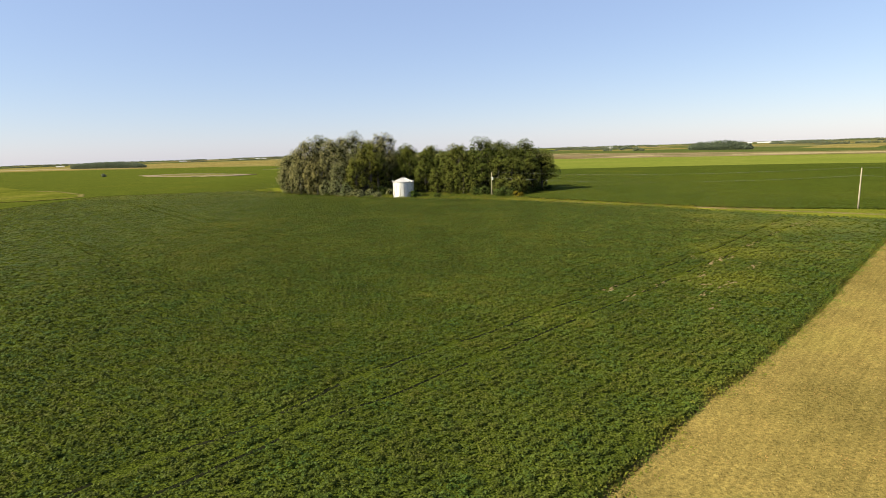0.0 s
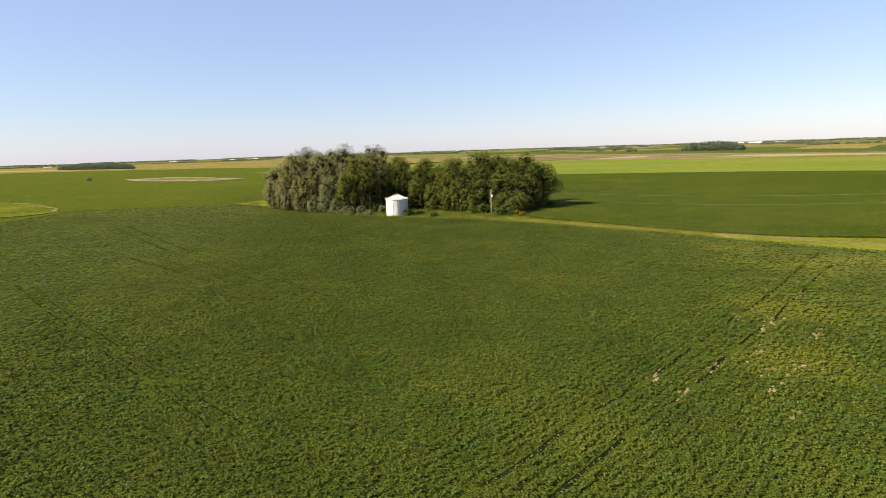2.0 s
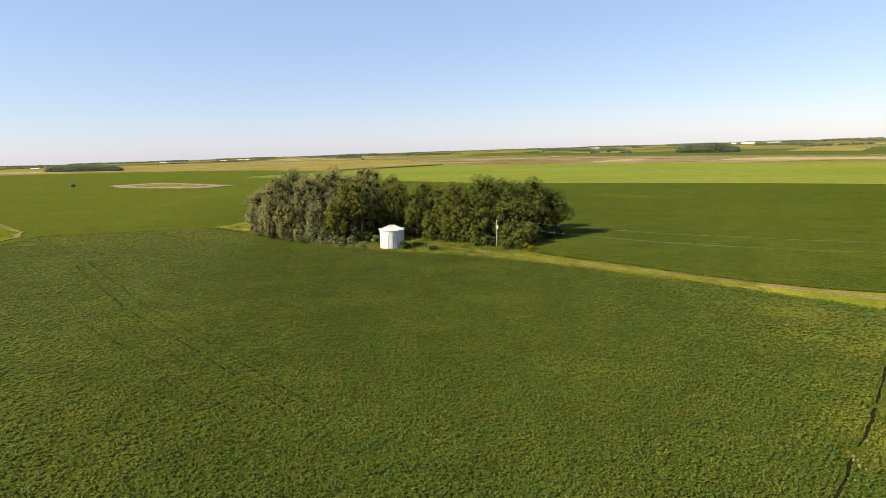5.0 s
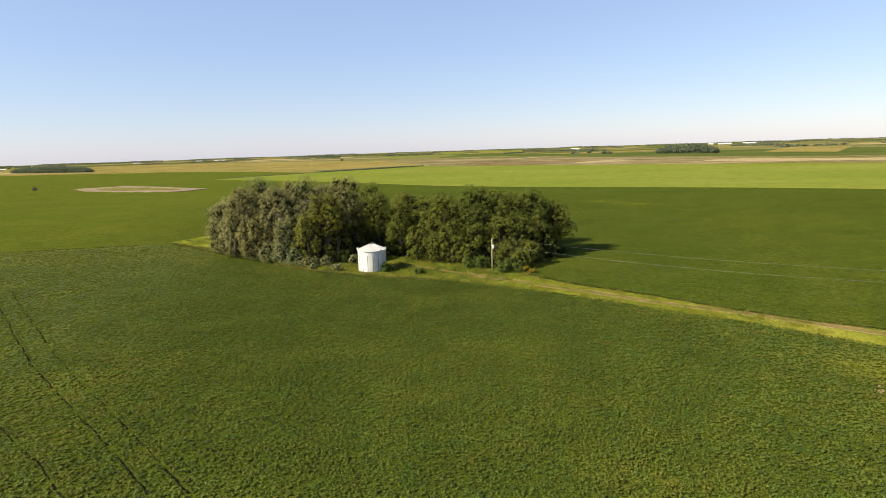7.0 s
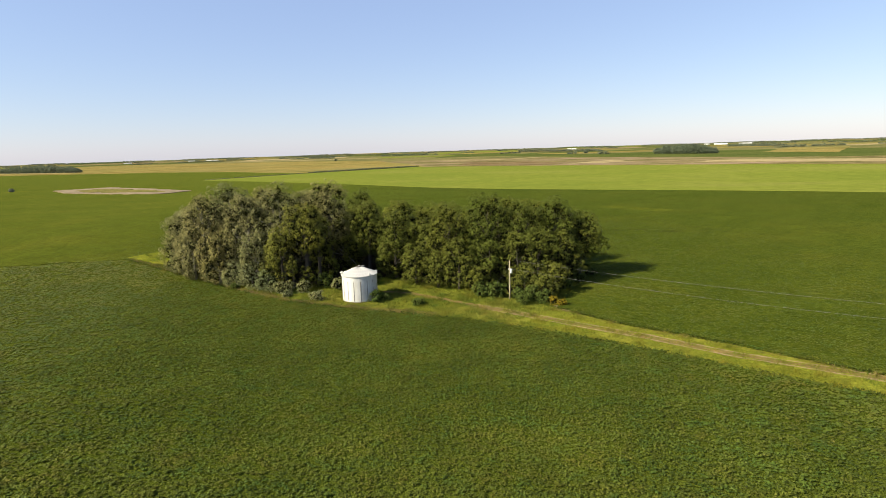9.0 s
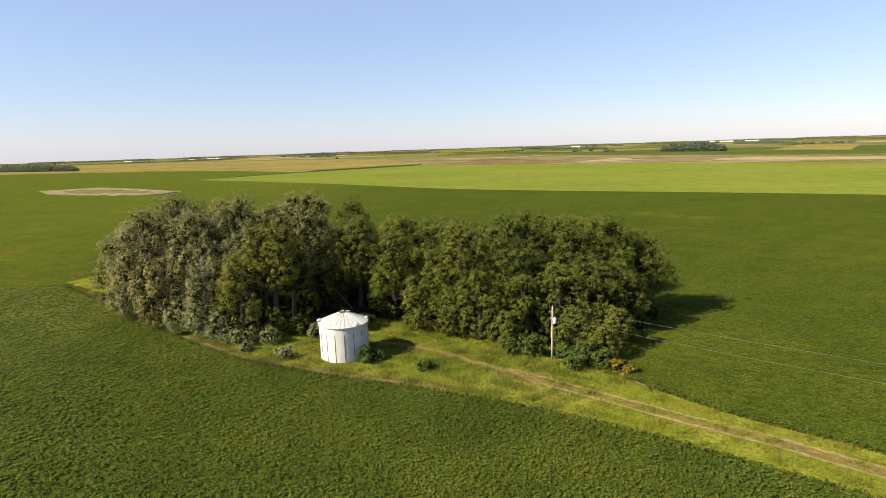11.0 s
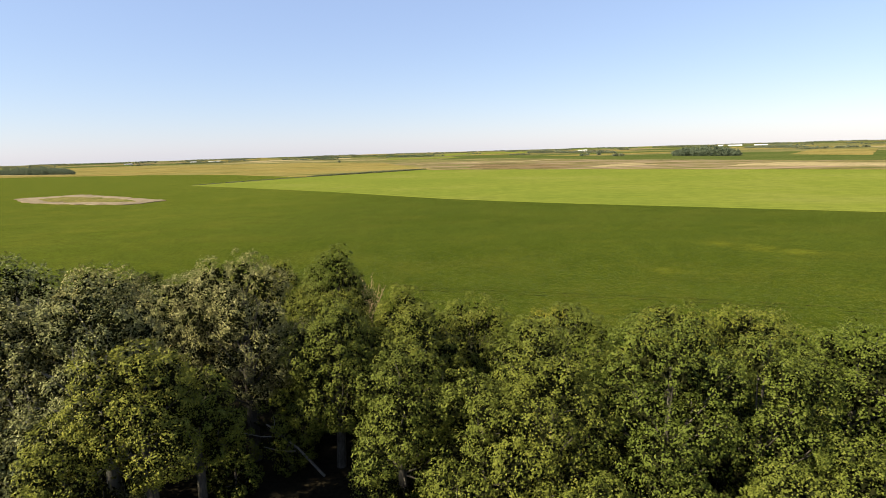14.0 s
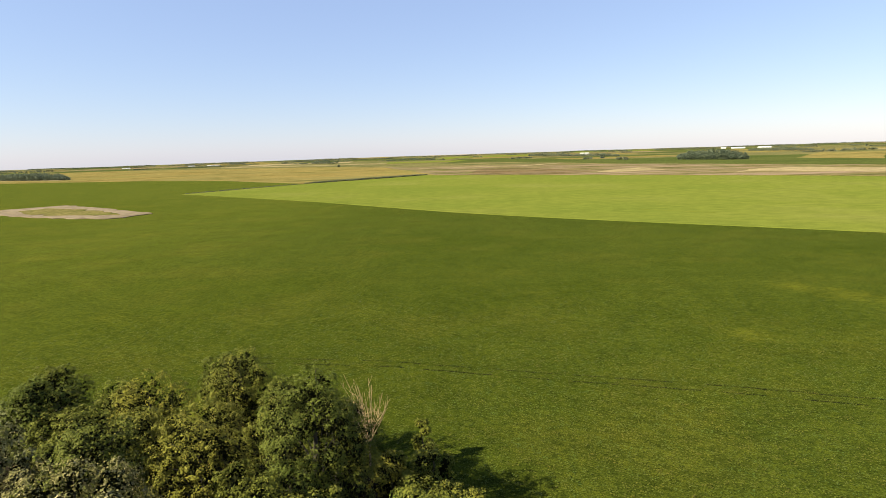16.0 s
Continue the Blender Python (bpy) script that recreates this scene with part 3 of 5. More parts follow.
def strip(name, line, width, z, mat, label, category, wobble=0.08, seed=1):
    """A narrow uneven strip along a broken line."""
    r = random.Random(seed)
    pts = []
    for (x0, y0), (x1, y1) in zip(line, line[1:]):
        n = max(1, int(math.hypot(x1 - x0, y1 - y0) / 1.2))
        for k in range(n):
            pts.append(Vector((x0 + (x1 - x0) * k / n, y0 + (y1 - y0) * k / n)))
    pts.append(Vector(line[-1]))
    verts, faces = [], []
    for i, p in enumerate(pts):
        d = (pts[min(i + 1, len(pts) - 1)] - pts[max(i - 1, 0)]).normalized()
        side = Vector((-d.y, d.x))
        for s in (-1, 1):
            q = p + side * s * (width / 2 * r.uniform(0.6, 1.3)) + side * r.uniform(-wobble, wobble)
            verts.append((q.x, q.y, float(height(q.x, q.y)) + z))
    for i in range(len(pts) - 1):
        faces.append((2 * i, 2 * i + 2, 2 * i + 3, 2 * i + 1))
    me = mesh_of(name, verts, faces)
    if me.polygons[0].normal.z < 0:
        me.flip_normals()
    return tagged(finish(new(name, me), mat), label, category, kind="structure")


def blotch(name, x, y, size, z, mat, label, category, seed):
    """A low uneven heap of soil."""
    r = random.Random(seed)
    rim = []
    for k in range(14):
        c, q, d = math.cos(k * math.tau / 14), math.sin(k * math.tau / 14), size * r.uniform(0.45, 1.35)
        rim.append((1.7 * c * 0.64 - q * 0.6 * 0.77, 1.7 * c * 0.77 + q * 0.6 * 0.64, d))
    verts = [(x, y, z + 0.03)] + [(x + c * d * 0.55, y + q * d * 0.55, z + 0.02) for c, q, d in rim] + [(x + c * d, y + q * d, z - 0.03) for c, q, d in rim]
    faces = [(0, 1 + k, 1 + (k + 1) % 14) for k in range(14)] + [(1 + k, 15 + k, 15 + (k + 1) % 14, 1 + (k + 1) % 14) for k in range(14)]
    return tagged(finish(new(name, mesh_of(name, verts, faces)), mat, True), label, category, kind="structure")


def along_line(line, at):
    """The point at a distance along a broken line."""
    for (x0, y0), (x1, y1) in zip(line, line[1:]):
        d = math.hypot(x1 - x0, y1 - y0)
        if at <= d:
            return (x0 + (x1 - x0) * at / d, y0 + (y1 - y0) * at / d)
        at -= d
    return line[-1]


strip("waterway_rim", [(-260, 211), (-194, 221), (-183, 224), (-174, 230), (-171.5, 241)], 1.8, 0.60, SPOIL_GRASS, "dry tan grass along the rim of the hollow", "grass", 0.5, 75)
strip("waterway_rim", [(-171.5, 241), (-183, 258), (-198, 271), (-219, 290), (-236, 297)], 2.2, 0.60, SPOIL_GRASS, "dry tan grass along the rim of the hollow", "grass", 0.6, 76)

cutter = random.Random(17)
rim_x, rim_y = [], []
for k, line in enumerate(RUTS + BACK_RUTS):
    total = sum(math.hypot(b[0] - a[0], b[1] - a[1]) for a, b in zip(line, line[1:]))
    at = cutter.uniform(0, 3)
    while at < total - 2:
        run = min(cutter.uniform(4, 14), total - at - 0.5)
        pts = [along_line(line, at + run * f / 6) for f in range(7)]
        pts = [(x + cutter.gauss(0, 0.07), y + cutter.gauss(0, 0.07)) for x, y in pts]
        wide = cutter.uniform(0.26, 0.44) if k < 2 else cutter.uniform(0.18, 0.30)
        strip("wheel_rut", pts, wide, 0.288 if k < len(RUTS) else 0.405, RUT_SHADE, "wheel rut through the soybeans, near-black for its shade", "rut", 0.05, cutter.randrange(999))
        # leaves that lean over the rut
        for _ in range(int(run * (10 if k < 2 else 15))):
            x, y = along_line(pts, cutter.random() * run)
            (xa, ya), (xb, yb) = pts[0], pts[-1]
            d = math.hypot(xb - xa, yb - ya)
            off = cutter.choice((-1, 1)) * (wide * 0.5 + cutter.uniform(-0.02, 0.2))
            rim_x.append(x - (yb - ya) / d * off)
            rim_y.append(y + (xb - xa) / d * off)
        at += run + (cutter.uniform(1.0, 4.5) if k < 2 else cutter.uniform(1.0, 5.0))
rim_x, rim_y = np.array(rim_x), np.array(rim_y)
n = len(rim_x)
facing = unit(gen.normal(size=(n, 3)) * 0.9 + np.array([0, 0, 0.9]))
rim = leaf_corners(np.stack([rim_x, rim_y, 0.44 + 0.16 * gen.random(n) + height(rim_x, rim_y)], -1), facing, gen.uniform(0.12, 0.24, n), gen.uniform(0.10, 0.18, n))
tagged(finish(new("rut_leaves", quads_mesh("rut_leaves", rim)), SOY_LEAF), "soybean leaves hanging over the wheel ruts", "soybean plants", kind="stuff")
bare = []
for k, (x, y, s) in enumerate(SPOTS):
    for i in range(int(5 + 7 * s)):
        along, across = cutter.gauss(0, 1.5 * s + 0.3), cutter.gauss(0, 0.33 * s + 0.08)
        sx, sy, size = x + 0.64 * along - 0.77 * across, y + 0.77 * along + 0.64 * across, cutter.uniform(0.10, 0.34)
        bare.append((sx, sy, size * 0.8))
        blotch("bare_spot", sx, sy, size * 0.95, 0.34, SOIL, "bare pale soil where soybeans failed", "soil", 10 * k + i)

# soybean plants: small leaves where the way passes near, larger and fewer far off
avoid = [(r, 0.31) for r in RUTS[:2]] + [(r, 0.13) for r in RUTS[2:]] + [(r, 0.11) for r in BACK_RUTS]


def passed(x, y):
    """How far off the way over the field passes a place that lies ahead of it."""
    d = np.full(x.shape, 190.0)
    for f in np.linspace(0, 1, 30):
        ex, ey = -17 * f, 206 * f
        ez = np.interp(ey, (0, 22, 55, 143, 206), (16.3, 25.5, 31.0, 32.5, 39.8))
        ahead, aside = y - ey, np.abs(x - ex)
        seen = (ahead > 1.30 * ez) & (aside < 0.88 * ahead + 7)
        d = np.where(seen, np.minimum(d, np.sqrt(ahead ** 2 + aside ** 2 + ez ** 2)), d)
    return d


def soy():
    """Soybean plants, each a low dome of leaves, standing in rows."""
    cell = 4.0
    cx, cy = (a.ravel() for a in np.meshgrid(np.arange(-200, 260, cell), np.arange(-50, 420, cell)))
    d = passed(cx + cell / 2, cy + cell / 2)
    near_plot = inside(cx + cell / 2, cy + cell / 2, NEAR_PLOT)
    s = np.clip(0.0034 * d, 0.115, 0.50)
    s = np.where(near_plot, s, np.minimum(s, 0.165))
    leaves = np.where(near_plot, 0.78, 0.30 * ease((188 - d) / 100)) / (0.55 * s * s)
    R = np.maximum(0.15, 0.85 * s)
    per = np.maximum(2, np.round(1.0 / (0.55 * s * s) * R * R / 0.5)).astype(int)
    count = gen.poisson(leaves * cell * cell / per)
    ci = np.repeat(np.arange(len(cx)), count)
    px, py = cx[ci] + gen.random(len(ci)) * cell, cy[ci] + gen.random(len(ci)) * cell
    # drawn towards the rows, which follow the lane, and on the headland the stubble's edge
    headland = (px - 5.4) * 0.746 - (py - 24.5) * 0.666 > -24
    ux, uy = np.where(headland, 0.746, 0.53), np.where(headland, -0.666, 0.848)
    v = (px * ux + py * uy) / 0.76
    pull = (np.round(v) - v) * 0.76 * 0.28 * (s[ci] < 0.3)
    px, py = px + ux * pull, py + uy * pull
    keep = inside(px, py, SOY_EDGE)
    for line, width in avoid:
        keep &= ~near_line(px, py, line, width + 0.10)
    for x, y, r in bare:
        keep &= np.hypot(px - x, py - y) > r + 0.1
    px, py, ci = px[keep], py[keep], ci[keep]
    rad = R[ci] * gen.uniform(0.7, 1.3, len(px))
    lumps = np.sin(px * 1.7 + np.sin(py * 1.3) * 2) * np.sin(py * 1.9 + np.sin(px * 1.1) * 2)
    low = inside(px, py, NEAR_PLOT)
    calm = np.where(low, 1.0 - 0.84 * ease((d[ci] - 34) / 80), 0.34)  # far off only the closed top of the canopy counts
    base = np.where(low, 0.36, 0.38) + (0.08 * lumps + gen.uniform(-0.10, 0.10, len(px))) * np.where(low, calm, 0.7)
    who = np.repeat(np.arange(len(px)), per[ci])
    n = len(who)
    up, t = gen.uniform(np.where(low, 0.25, 0.8)[who], 1.0), gen.uniform(0, math.tau, n)
    flat = np.sqrt(1 - up * up)
    way = np.stack([flat * np.cos(t), flat * np.sin(t), up], -1)
    reach = rad[who] * gen.uniform(0.75, 1.1, n)
    at = np.stack([px[who], py[who], base[who] + height(px[who], py[who])], -1) + way * np.stack([reach, reach, np.minimum(np.where(low, 0.9 * calm, 0.3)[who] * reach, 0.36)], -1)
    wild = calm[who][:, None]
    facing = unit(way * 0.40 * wild + gen.normal(size=(n, 3)) * 0.44 * wild + np.array([-0.08, -0.03, 0.85]))
    size = (s[ci][who] * gen.uniform(0.7, 1.3, n))[:, None]
    a = unit(np.cross(facing, gen.normal(size=(n, 3))))
    b = np.cross(facing, a)
    corners = np.stack([at - a * size * 0.45 - b * size * 0.5, at - a * size * 0.35 + b * size * 0.5, at + a * size * 0.65], 1)
    for part in np.array_split(np.argsort(at[:, 1]), 4):
        me = quads_mesh("soybean_plants", corners[part])
        tagged(finish(new("soybean_plants", me), SOY_LEAF), "leafy soybean plants standing close in rows", "soybean plants", kind="stuff")


soy()

# the outer rows, leafy down to the soil
EDGE_LINE = [(-20, -4.2)] + STUBBLE_SIDE + [(82.5, 111.5)]
ex, ey, ew = [], [], []
for line, per in ((EDGE_LINE, 60), (LANE_LOW, 26), (LANE_UP[:11], 26), (GROVE_BACK, 16)):
    for (x0, y0), (x1, y1) in zip(line, line[1:]):
        d = math.hypot(x1 - x0, y1 - y0)
        f = gen.random(int(d * per))
        ex.append(x0 + (x1 - x0) * f + gen.normal(size=len(f)) * 0.16)
        ey.append(y0 + (y1 - y0) * f + gen.normal(size=len(f)) * 0.16)
        ew.append(np.full(len(f), 0.16 if per > 50 else 0.26))
ex, ey, ew = (np.concatenate(v) for v in (ex, ey, ew))
n = len(ex)
facing = unit(gen.normal(size=(n, 3)) * 0.8 + np.array([0, 0, 0.6]))
me = quads_mesh("soybean_edge", leaf_corners(np.stack([ex, ey, 0.12 + 0.5 * gen.random(n)], -1), facing, ew * gen.uniform(0.7, 1.3, n), ew))
tagged(finish(new("soybean_edge", me), SOY_LEAF), "leafy outer row of the soybeans", "soybean plants", kind="stuff")

# stubble stalks
px, py = sown((2, 10, 60, 88), 22, GOLD_EDGE)
n = len(px)
across = px * 0.75 - py * 0.66
shift = np.round(across / 0.34) * 0.34 + gen.normal(size=n) * 0.06 - across
px, py = px + 0.75 * shift, py - 0.66 * shift
z = 0.122 + gen.uniform(0, 0.014, n)
facing = unit(gen.normal(size=(n, 3)) * 0.28 + np.array([-0.1, -0.05, 1.0]))
tagged(finish(new("stubble_stalks", quads_mesh("stubble_stalks", leaf_corners(np.stack([px, py, z], -1), facing, gen.uniform(0.09, 0.22, n), 0.04))), STRAW), "dry golden stubble stalks and loose straw", "stubble", kind="stuff")

# low weeds along the stubble's edge
ex, ey, ez = [], [], []
for (x0, y0), (x1, y1) in zip(EDGE_LINE, EDGE_LINE[1:]):
    d = math.hypot(x1 - x0, y1 - y0)
    f = gen.random(int(d * 125))
    out = np.abs(gen.normal(size=len(f))) * 0.52 * (0.6 + 0.8 * np.sin(f * d * 0.7 + np.sin(f * d * 0.23) * 3) ** 2)
    ex.append(x0 + (x1 - x0) * f + (y1 - y0) / d * out)
    ey.append(y0 + (y1 - y0) * f - (x1 - x0) / d * out)
    ez.append(np.maximum(0.15, 0.50 - 0.5 * out) * gen.uniform(0.6, 1.1, len(f)))
ex, ey, ez = (np.concatenate(v) for v in (ex, ey, ez))
n = len(ex)
facing = unit(gen.normal(size=(n, 3)) * 0.7 + np.array([0.25, -0.3, 0.9]))
tagged(finish(new("edge_weeds", quads_mesh("edge_weeds", leaf_corners(np.stack([ex, ey, ez], -1), facing, gen.uniform(0.10, 0.22, n), gen.uniform(0.06, 0.13, n)))), LANE_BLADE), "low pale green weeds between soybeans and stubble", "weeds", kind="stuff")

# grass of the lane and round the bin, and dry weeds along the crop's edge
RUT_A = [(0.1, 193.0), (4.0, 190.1), (10.4, 184.6), (15.2, 180.5), (19.1, 177.2), (26.6, 171.2), (35.6, 162.7), (42.1, 158.2), (49.6, 152.6), (63.3, 140.8), (75.1, 132.2), (88.1, 122.6)]
RUT_B = [(-1.0, 191.3), (2.9, 188.4), (9.3, 183.0), (14.1, 178.8), (18.0, 175.6), (25.5, 169.5), (34.5, 161.1), (41.0, 156.6), (48.5, 151.0), (62.2, 139.2), (74.0, 130.5), (87.0, 121.0)]
PATH = [(-20, 206.5), (-14, 203.9), (-9.5, 200.4), (-4.8, 196.2), (0.1, 191.9), (4, 188.2)]
strip("worn_path", PATH, 1.75, 0.122, TRODDEN, "worn brown path from the grain bin to the lane", "path", 0.25, 40)
strip("lane_middle", [((xa + xb) / 2, (ya + yb) / 2) for (xa, ya), (xb, yb) in zip(RUT_A, RUT_B)], 1.15, 0.120, TRODDEN, "brown trodden grass between the wheel ruts", "path", 0.18, 45)
for k, line in enumerate((RUT_A, RUT_B)):
    strip("lane_rut", line, 0.42, 0.125, SOIL, "worn pale wheel rut in the grass lane", "rut", 0.12, 41 + k)


def blades(name, box, density, outline, mat, label, category, tall, skip=()):
    px, py = sown(box, density, outline, skip)
    open_air = ~inside(px, py, GROVE_FLOOR)
    px, py = px[open_air], py[open_air]
    n = len(px)
    lumps = 0.5 + 0.5 * np.sin(px * 0.9 + 2 * np.sin(py * 0.6)) * np.sin(py * 1.1 + np.sin(px * 0.7))
    h = tall * (0.35 + 1.1 * lumps ** 2) * gen.uniform(0.6, 1.35, n)
    lean = gen.normal(size=(n, 3)) * 0.35 + np.array([0.1, 0.05, 1.0])
    up = unit(lean)
    side = unit(np.cross(up, gen.normal(size=(n, 3))))
    base = np.stack([px, py, np.full(n, 0.08)], -1)
    w = (0.022 + 0.034 * gen.random(n))[:, None]
    H = h[:, None]
    bend = gen.normal(size=(n, 3)) * H * np.array([0.3, 0.3, 0.0])
    me = quads_mesh(name, np.stack([base - side * w * 0.5, base + side * w * 0.5, base + up * H + bend + side * w * 0.15, base + up * H * 0.97 + bend * 0.9 - side * w * 0.15], 1))
    return tagged(finish(new(name, me), mat), label, category, kind="stuff")


blades("lane_grass", (-2, 140, 56, 192), 42, LANE_BED, LANE_BLADE, "bright yellow-green grass of the lane", "grass", 0.46, [(RUT_A, 0.30), (RUT_B, 0.30)])
blades("lane_grass", (46, 100, 100, 140), 16, LANE_BED, LANE_BLADE, "bright yellow-green grass of the lane", "grass", 0.30, [(RUT_A, 0.30), (RUT_B, 0.30)])
blades("grass_tufts", (-103, 160, 18, 262), 42, GROVE_BED, GRASS_BLADE, "uneven yellow-green grass and weeds", "grass", 0.62, [(PATH, 0.55), (RUT_A, 0.2), (RUT_B, 0.2), ([(x + 0.8, y + 1.0) for x, y in LANE_LOW[9:16]], 0.3)])
weed_line = LANE_LOW[8:17]
weed_in = [(x + 1.6, y + 2.0) for x, y in weed_line]
blades("dry_weeds", (-103, 178, 0, 262), 60, weed_line + weed_in[::-1], DRY_WEED, "brown dry weeds along the crop's edge", "weeds", 0.45)
far_margin = LANE_UP[:9]
blades("dry_weeds", (10, 130, 80, 192), 16, far_margin + [(x - 0.75, y - 0.9) for x, y in far_margin][::-1], DRY_WEED, "pale dry weeds along the crop's edge", "weeds", 0.42)
strip("weed_margin", [(x + 0.7, y + 0.9) for x, y in weed_line], 0.55, 0.13, TRODDEN, "brown trodden earth between soybeans and grass", "soil", 0.45, 60)

strip("dry_patch", [(15.0, 190.0), (15.7, 187.9), (17.2, 185.9)], 1.3, 0.300, SOIL, "brown dead weeds beside the goldenrod", "soil", 0.3, 61)

# ---- trees ----


def tube(verts, faces, a, b, ra, rb, sides=7, bend=0.0):
    """A tapered limb from a to b, appended to a mesh in the making."""
    a, b = Vector(a), Vector(b)
    d = (b - a)
    if d.length < 1e-4:
        return
    u = d.normalized().orthogonal().normalized()
    v = d.normalized().cross(u)
    rings = 3
    first = len(verts)
    for i in range(rings):
        f = i / (rings - 1)
        c = a + d * f + u * bend * math.sin(f * math.pi)
        r = ra + (rb - ra) * f
        for k in range(sides):
            t = k * math.tau / sides
            verts.append(tuple(c + (u * math.cos(t) + v * math.sin(t)) * r))
    for i in range(rings - 1):
        for k in range(sides):
            p, q = first + i * sides + k, first + i * sides + (k + 1) % sides
            faces.append((p, q, q + sides, p + sides))


def tree_meshes(kind, seed, tall, wide, low, leaf, ragged_up=0.0, leaf_shape=0.7, hidden=None):
    """The meshes of one tree: its trunk, the leaves of its crown and its main limbs."""
    lobes = int(8 + 0.21 * wide * (tall - low))
    leaves = int(min(12600, 400 + 96 * wide * (tall - 0.7 * low)) * (0.40 / leaf) ** 1.05)
    r = np.random.default_rng(seed)
    centres, sizes = [], []
    golden = math.pi * (3 - math.sqrt(5))
    for k in range(lobes):
        f = (k + 0.5) / lobes
        zz = 1 - 2 * f
        ring = (1 - abs(zz) ** (2.2 if zz > 0 else 2.8)) ** (1 / 2.1)
        t = k * golden + r.uniform(-0.5, 0.5)
        reach = r.uniform(0.50, 0.90)
        size = min(wide * 0.42, 2.2) * r.uniform(0.62, 1.2)
        c = np.array([math.cos(t) * ring * wide * reach, math.sin(t) * ring * wide * reach, low + (tall - low) * (0.5 + 0.44 * zz * r.uniform(0.9, 1.06))])
        c[2] = max(c[2], low + size * 0.6)
        centres.append(c)
        sizes.append(size)
    for k in range(lobes // 3):
        t = r.uniform(0, math.tau)
        d = wide * r.uniform(0.0, 0.4)
        centres.append(np.array([math.cos(t) * d, math.sin(t) * d, low + (tall - low) * r.uniform(0.3, 0.93)]))
        sizes.append(min(wide * 0.40, 2.0) * r.uniform(0.7, 1.0))
    centres, sizes = np.array(centres), np.array(sizes)
    # tufts sit apart on the open side of each lobe; the creases between lobes stay dark
    middle = np.array([0, 0, low + (tall - low) * 0.45])
    tuft_at, tuft_size, tuft_way = [], [], []
    for i, (c, size) in enumerate(zip(centres, sizes)):
        ways = unit(r.normal(size=(44, 3)))
        spots = c + ways * size * r.uniform(0.82, 1.0, (44, 1)) * np.array([1, 1, 0.92])
        gap = np.linalg.norm(spots[:, None] - centres[None], axis=2) / sizes[None]
        gap[:, i] = 9
        out = unit(c - middle)
        good = (gap.min(axis=1) > 0.86) & ((ways @ out) > -0.4)
        own = []
        for w, spot in zip(ways[good], spots[good]):
            t = max(size * r.uniform(0.24, 0.36), 1.6 * leaf)
            if all((spot - o) @ (spot - o) > (1.32 * t) ** 2 for o in own):
                own.append(spot)
                tuft_at.append(spot)
                tuft_size.append(t)
                tuft_way.append(unit(w + 0.4 * out + np.array([0, 0, 0.25])))
    tuft_at, tuft_size, tuft_way = np.array(tuft_at), np.array(tuft_size), np.array(tuft_way)
    # bring the crown to its true height and breadth
    up = (tall - np.median(tuft_size) * 0.6) / np.quantile(tuft_at[:, 2], 0.99)
    out = (wide - np.median(tuft_size) * 0.6) / np.quantile(np.hypot(tuft_at[:, 0], tuft_at[:, 1]), 0.97)
    tuft_at, centres, sizes = tuft_at * np.array([out, out, up]), centres * np.array([out, out, up]), sizes * (out * out * up) ** 0.33
    share = tuft_size ** 2 / (tuft_size ** 2).sum()
    which = r.choice(len(share), leaves, p=share)
    d = unit(r.normal(size=(leaves, 3)) * 0.8 + 0.9 * tuft_way[which] + np.array([0, 0, 0.15]))
    pos = tuft_at[which] + d * (tuft_size[which] * (0.72 + 0.34 * r.random(leaves)))[:, None] * np.array([1.05, 1.05, 0.88])
    # the leafy skin of the lobes between the tufts
    skin = r.random(leaves) < 0.24
    lobe = r.integers(0, len(centres), leaves)
    way = unit(r.normal(size=(leaves, 3)) + 0.7 * unit(centres - middle)[lobe])
    bare = centres[lobe] + way * (sizes[lobe] * r.uniform(0.78, 0.98, leaves))[:, None] * np.array([1, 1, 0.92])
    pos[skin], d[skin] = bare[skin], way[skin]
    pos[:, 2] += ragged_up * r.random(leaves) ** 6 * wide * 0.16
    pos[:, 2] = np.maximum(pos[:, 2], 0.1 + 0.3 * r.random(leaves))
    if hidden is not None:
        # none deep inside a neighbouring crown, few low down at the back
        keep = ~hidden(pos) & ((r.random(leaves) < 0.45) | (pos[:, 2] > 0.55 * tall) | ~hidden(pos + np.array([0, 1.6, 0]), 1.25))
        pos, d, which = pos[keep], d[keep], which[keep]
        leaves = len(pos)
    facing = unit(1.0 * d + 0.3 * tuft_way[which] + r.normal(size=(leaves, 3)) * 0.36 + np.array([0, 0, 0.15]))
    size = leaf * r.uniform(0.65, 1.35, leaves)
    a = unit(np.cross(facing, unit(r.normal(size=(leaves, 3)))))
    b = np.cross(facing, a)
    L, W = size[:, None], size[:, None] * leaf_shape
    outer = np.stack([pos - a * L * 0.45 - b * W * 0.5, pos - a * L * 0.35 + b * W * 0.5, pos + a * L * 0.55], 1)
    # twigs and dead leaves that close the crown, near-black for the shade within
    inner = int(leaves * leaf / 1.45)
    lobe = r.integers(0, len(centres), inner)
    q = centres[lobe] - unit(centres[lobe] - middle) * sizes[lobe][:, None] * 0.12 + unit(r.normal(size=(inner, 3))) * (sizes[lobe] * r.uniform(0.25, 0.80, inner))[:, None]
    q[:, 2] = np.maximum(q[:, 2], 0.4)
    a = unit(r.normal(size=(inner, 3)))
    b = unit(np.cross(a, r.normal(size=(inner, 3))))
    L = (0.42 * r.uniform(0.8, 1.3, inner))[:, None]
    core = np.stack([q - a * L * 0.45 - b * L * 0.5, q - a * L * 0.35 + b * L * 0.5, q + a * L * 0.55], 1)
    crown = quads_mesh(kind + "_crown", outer)
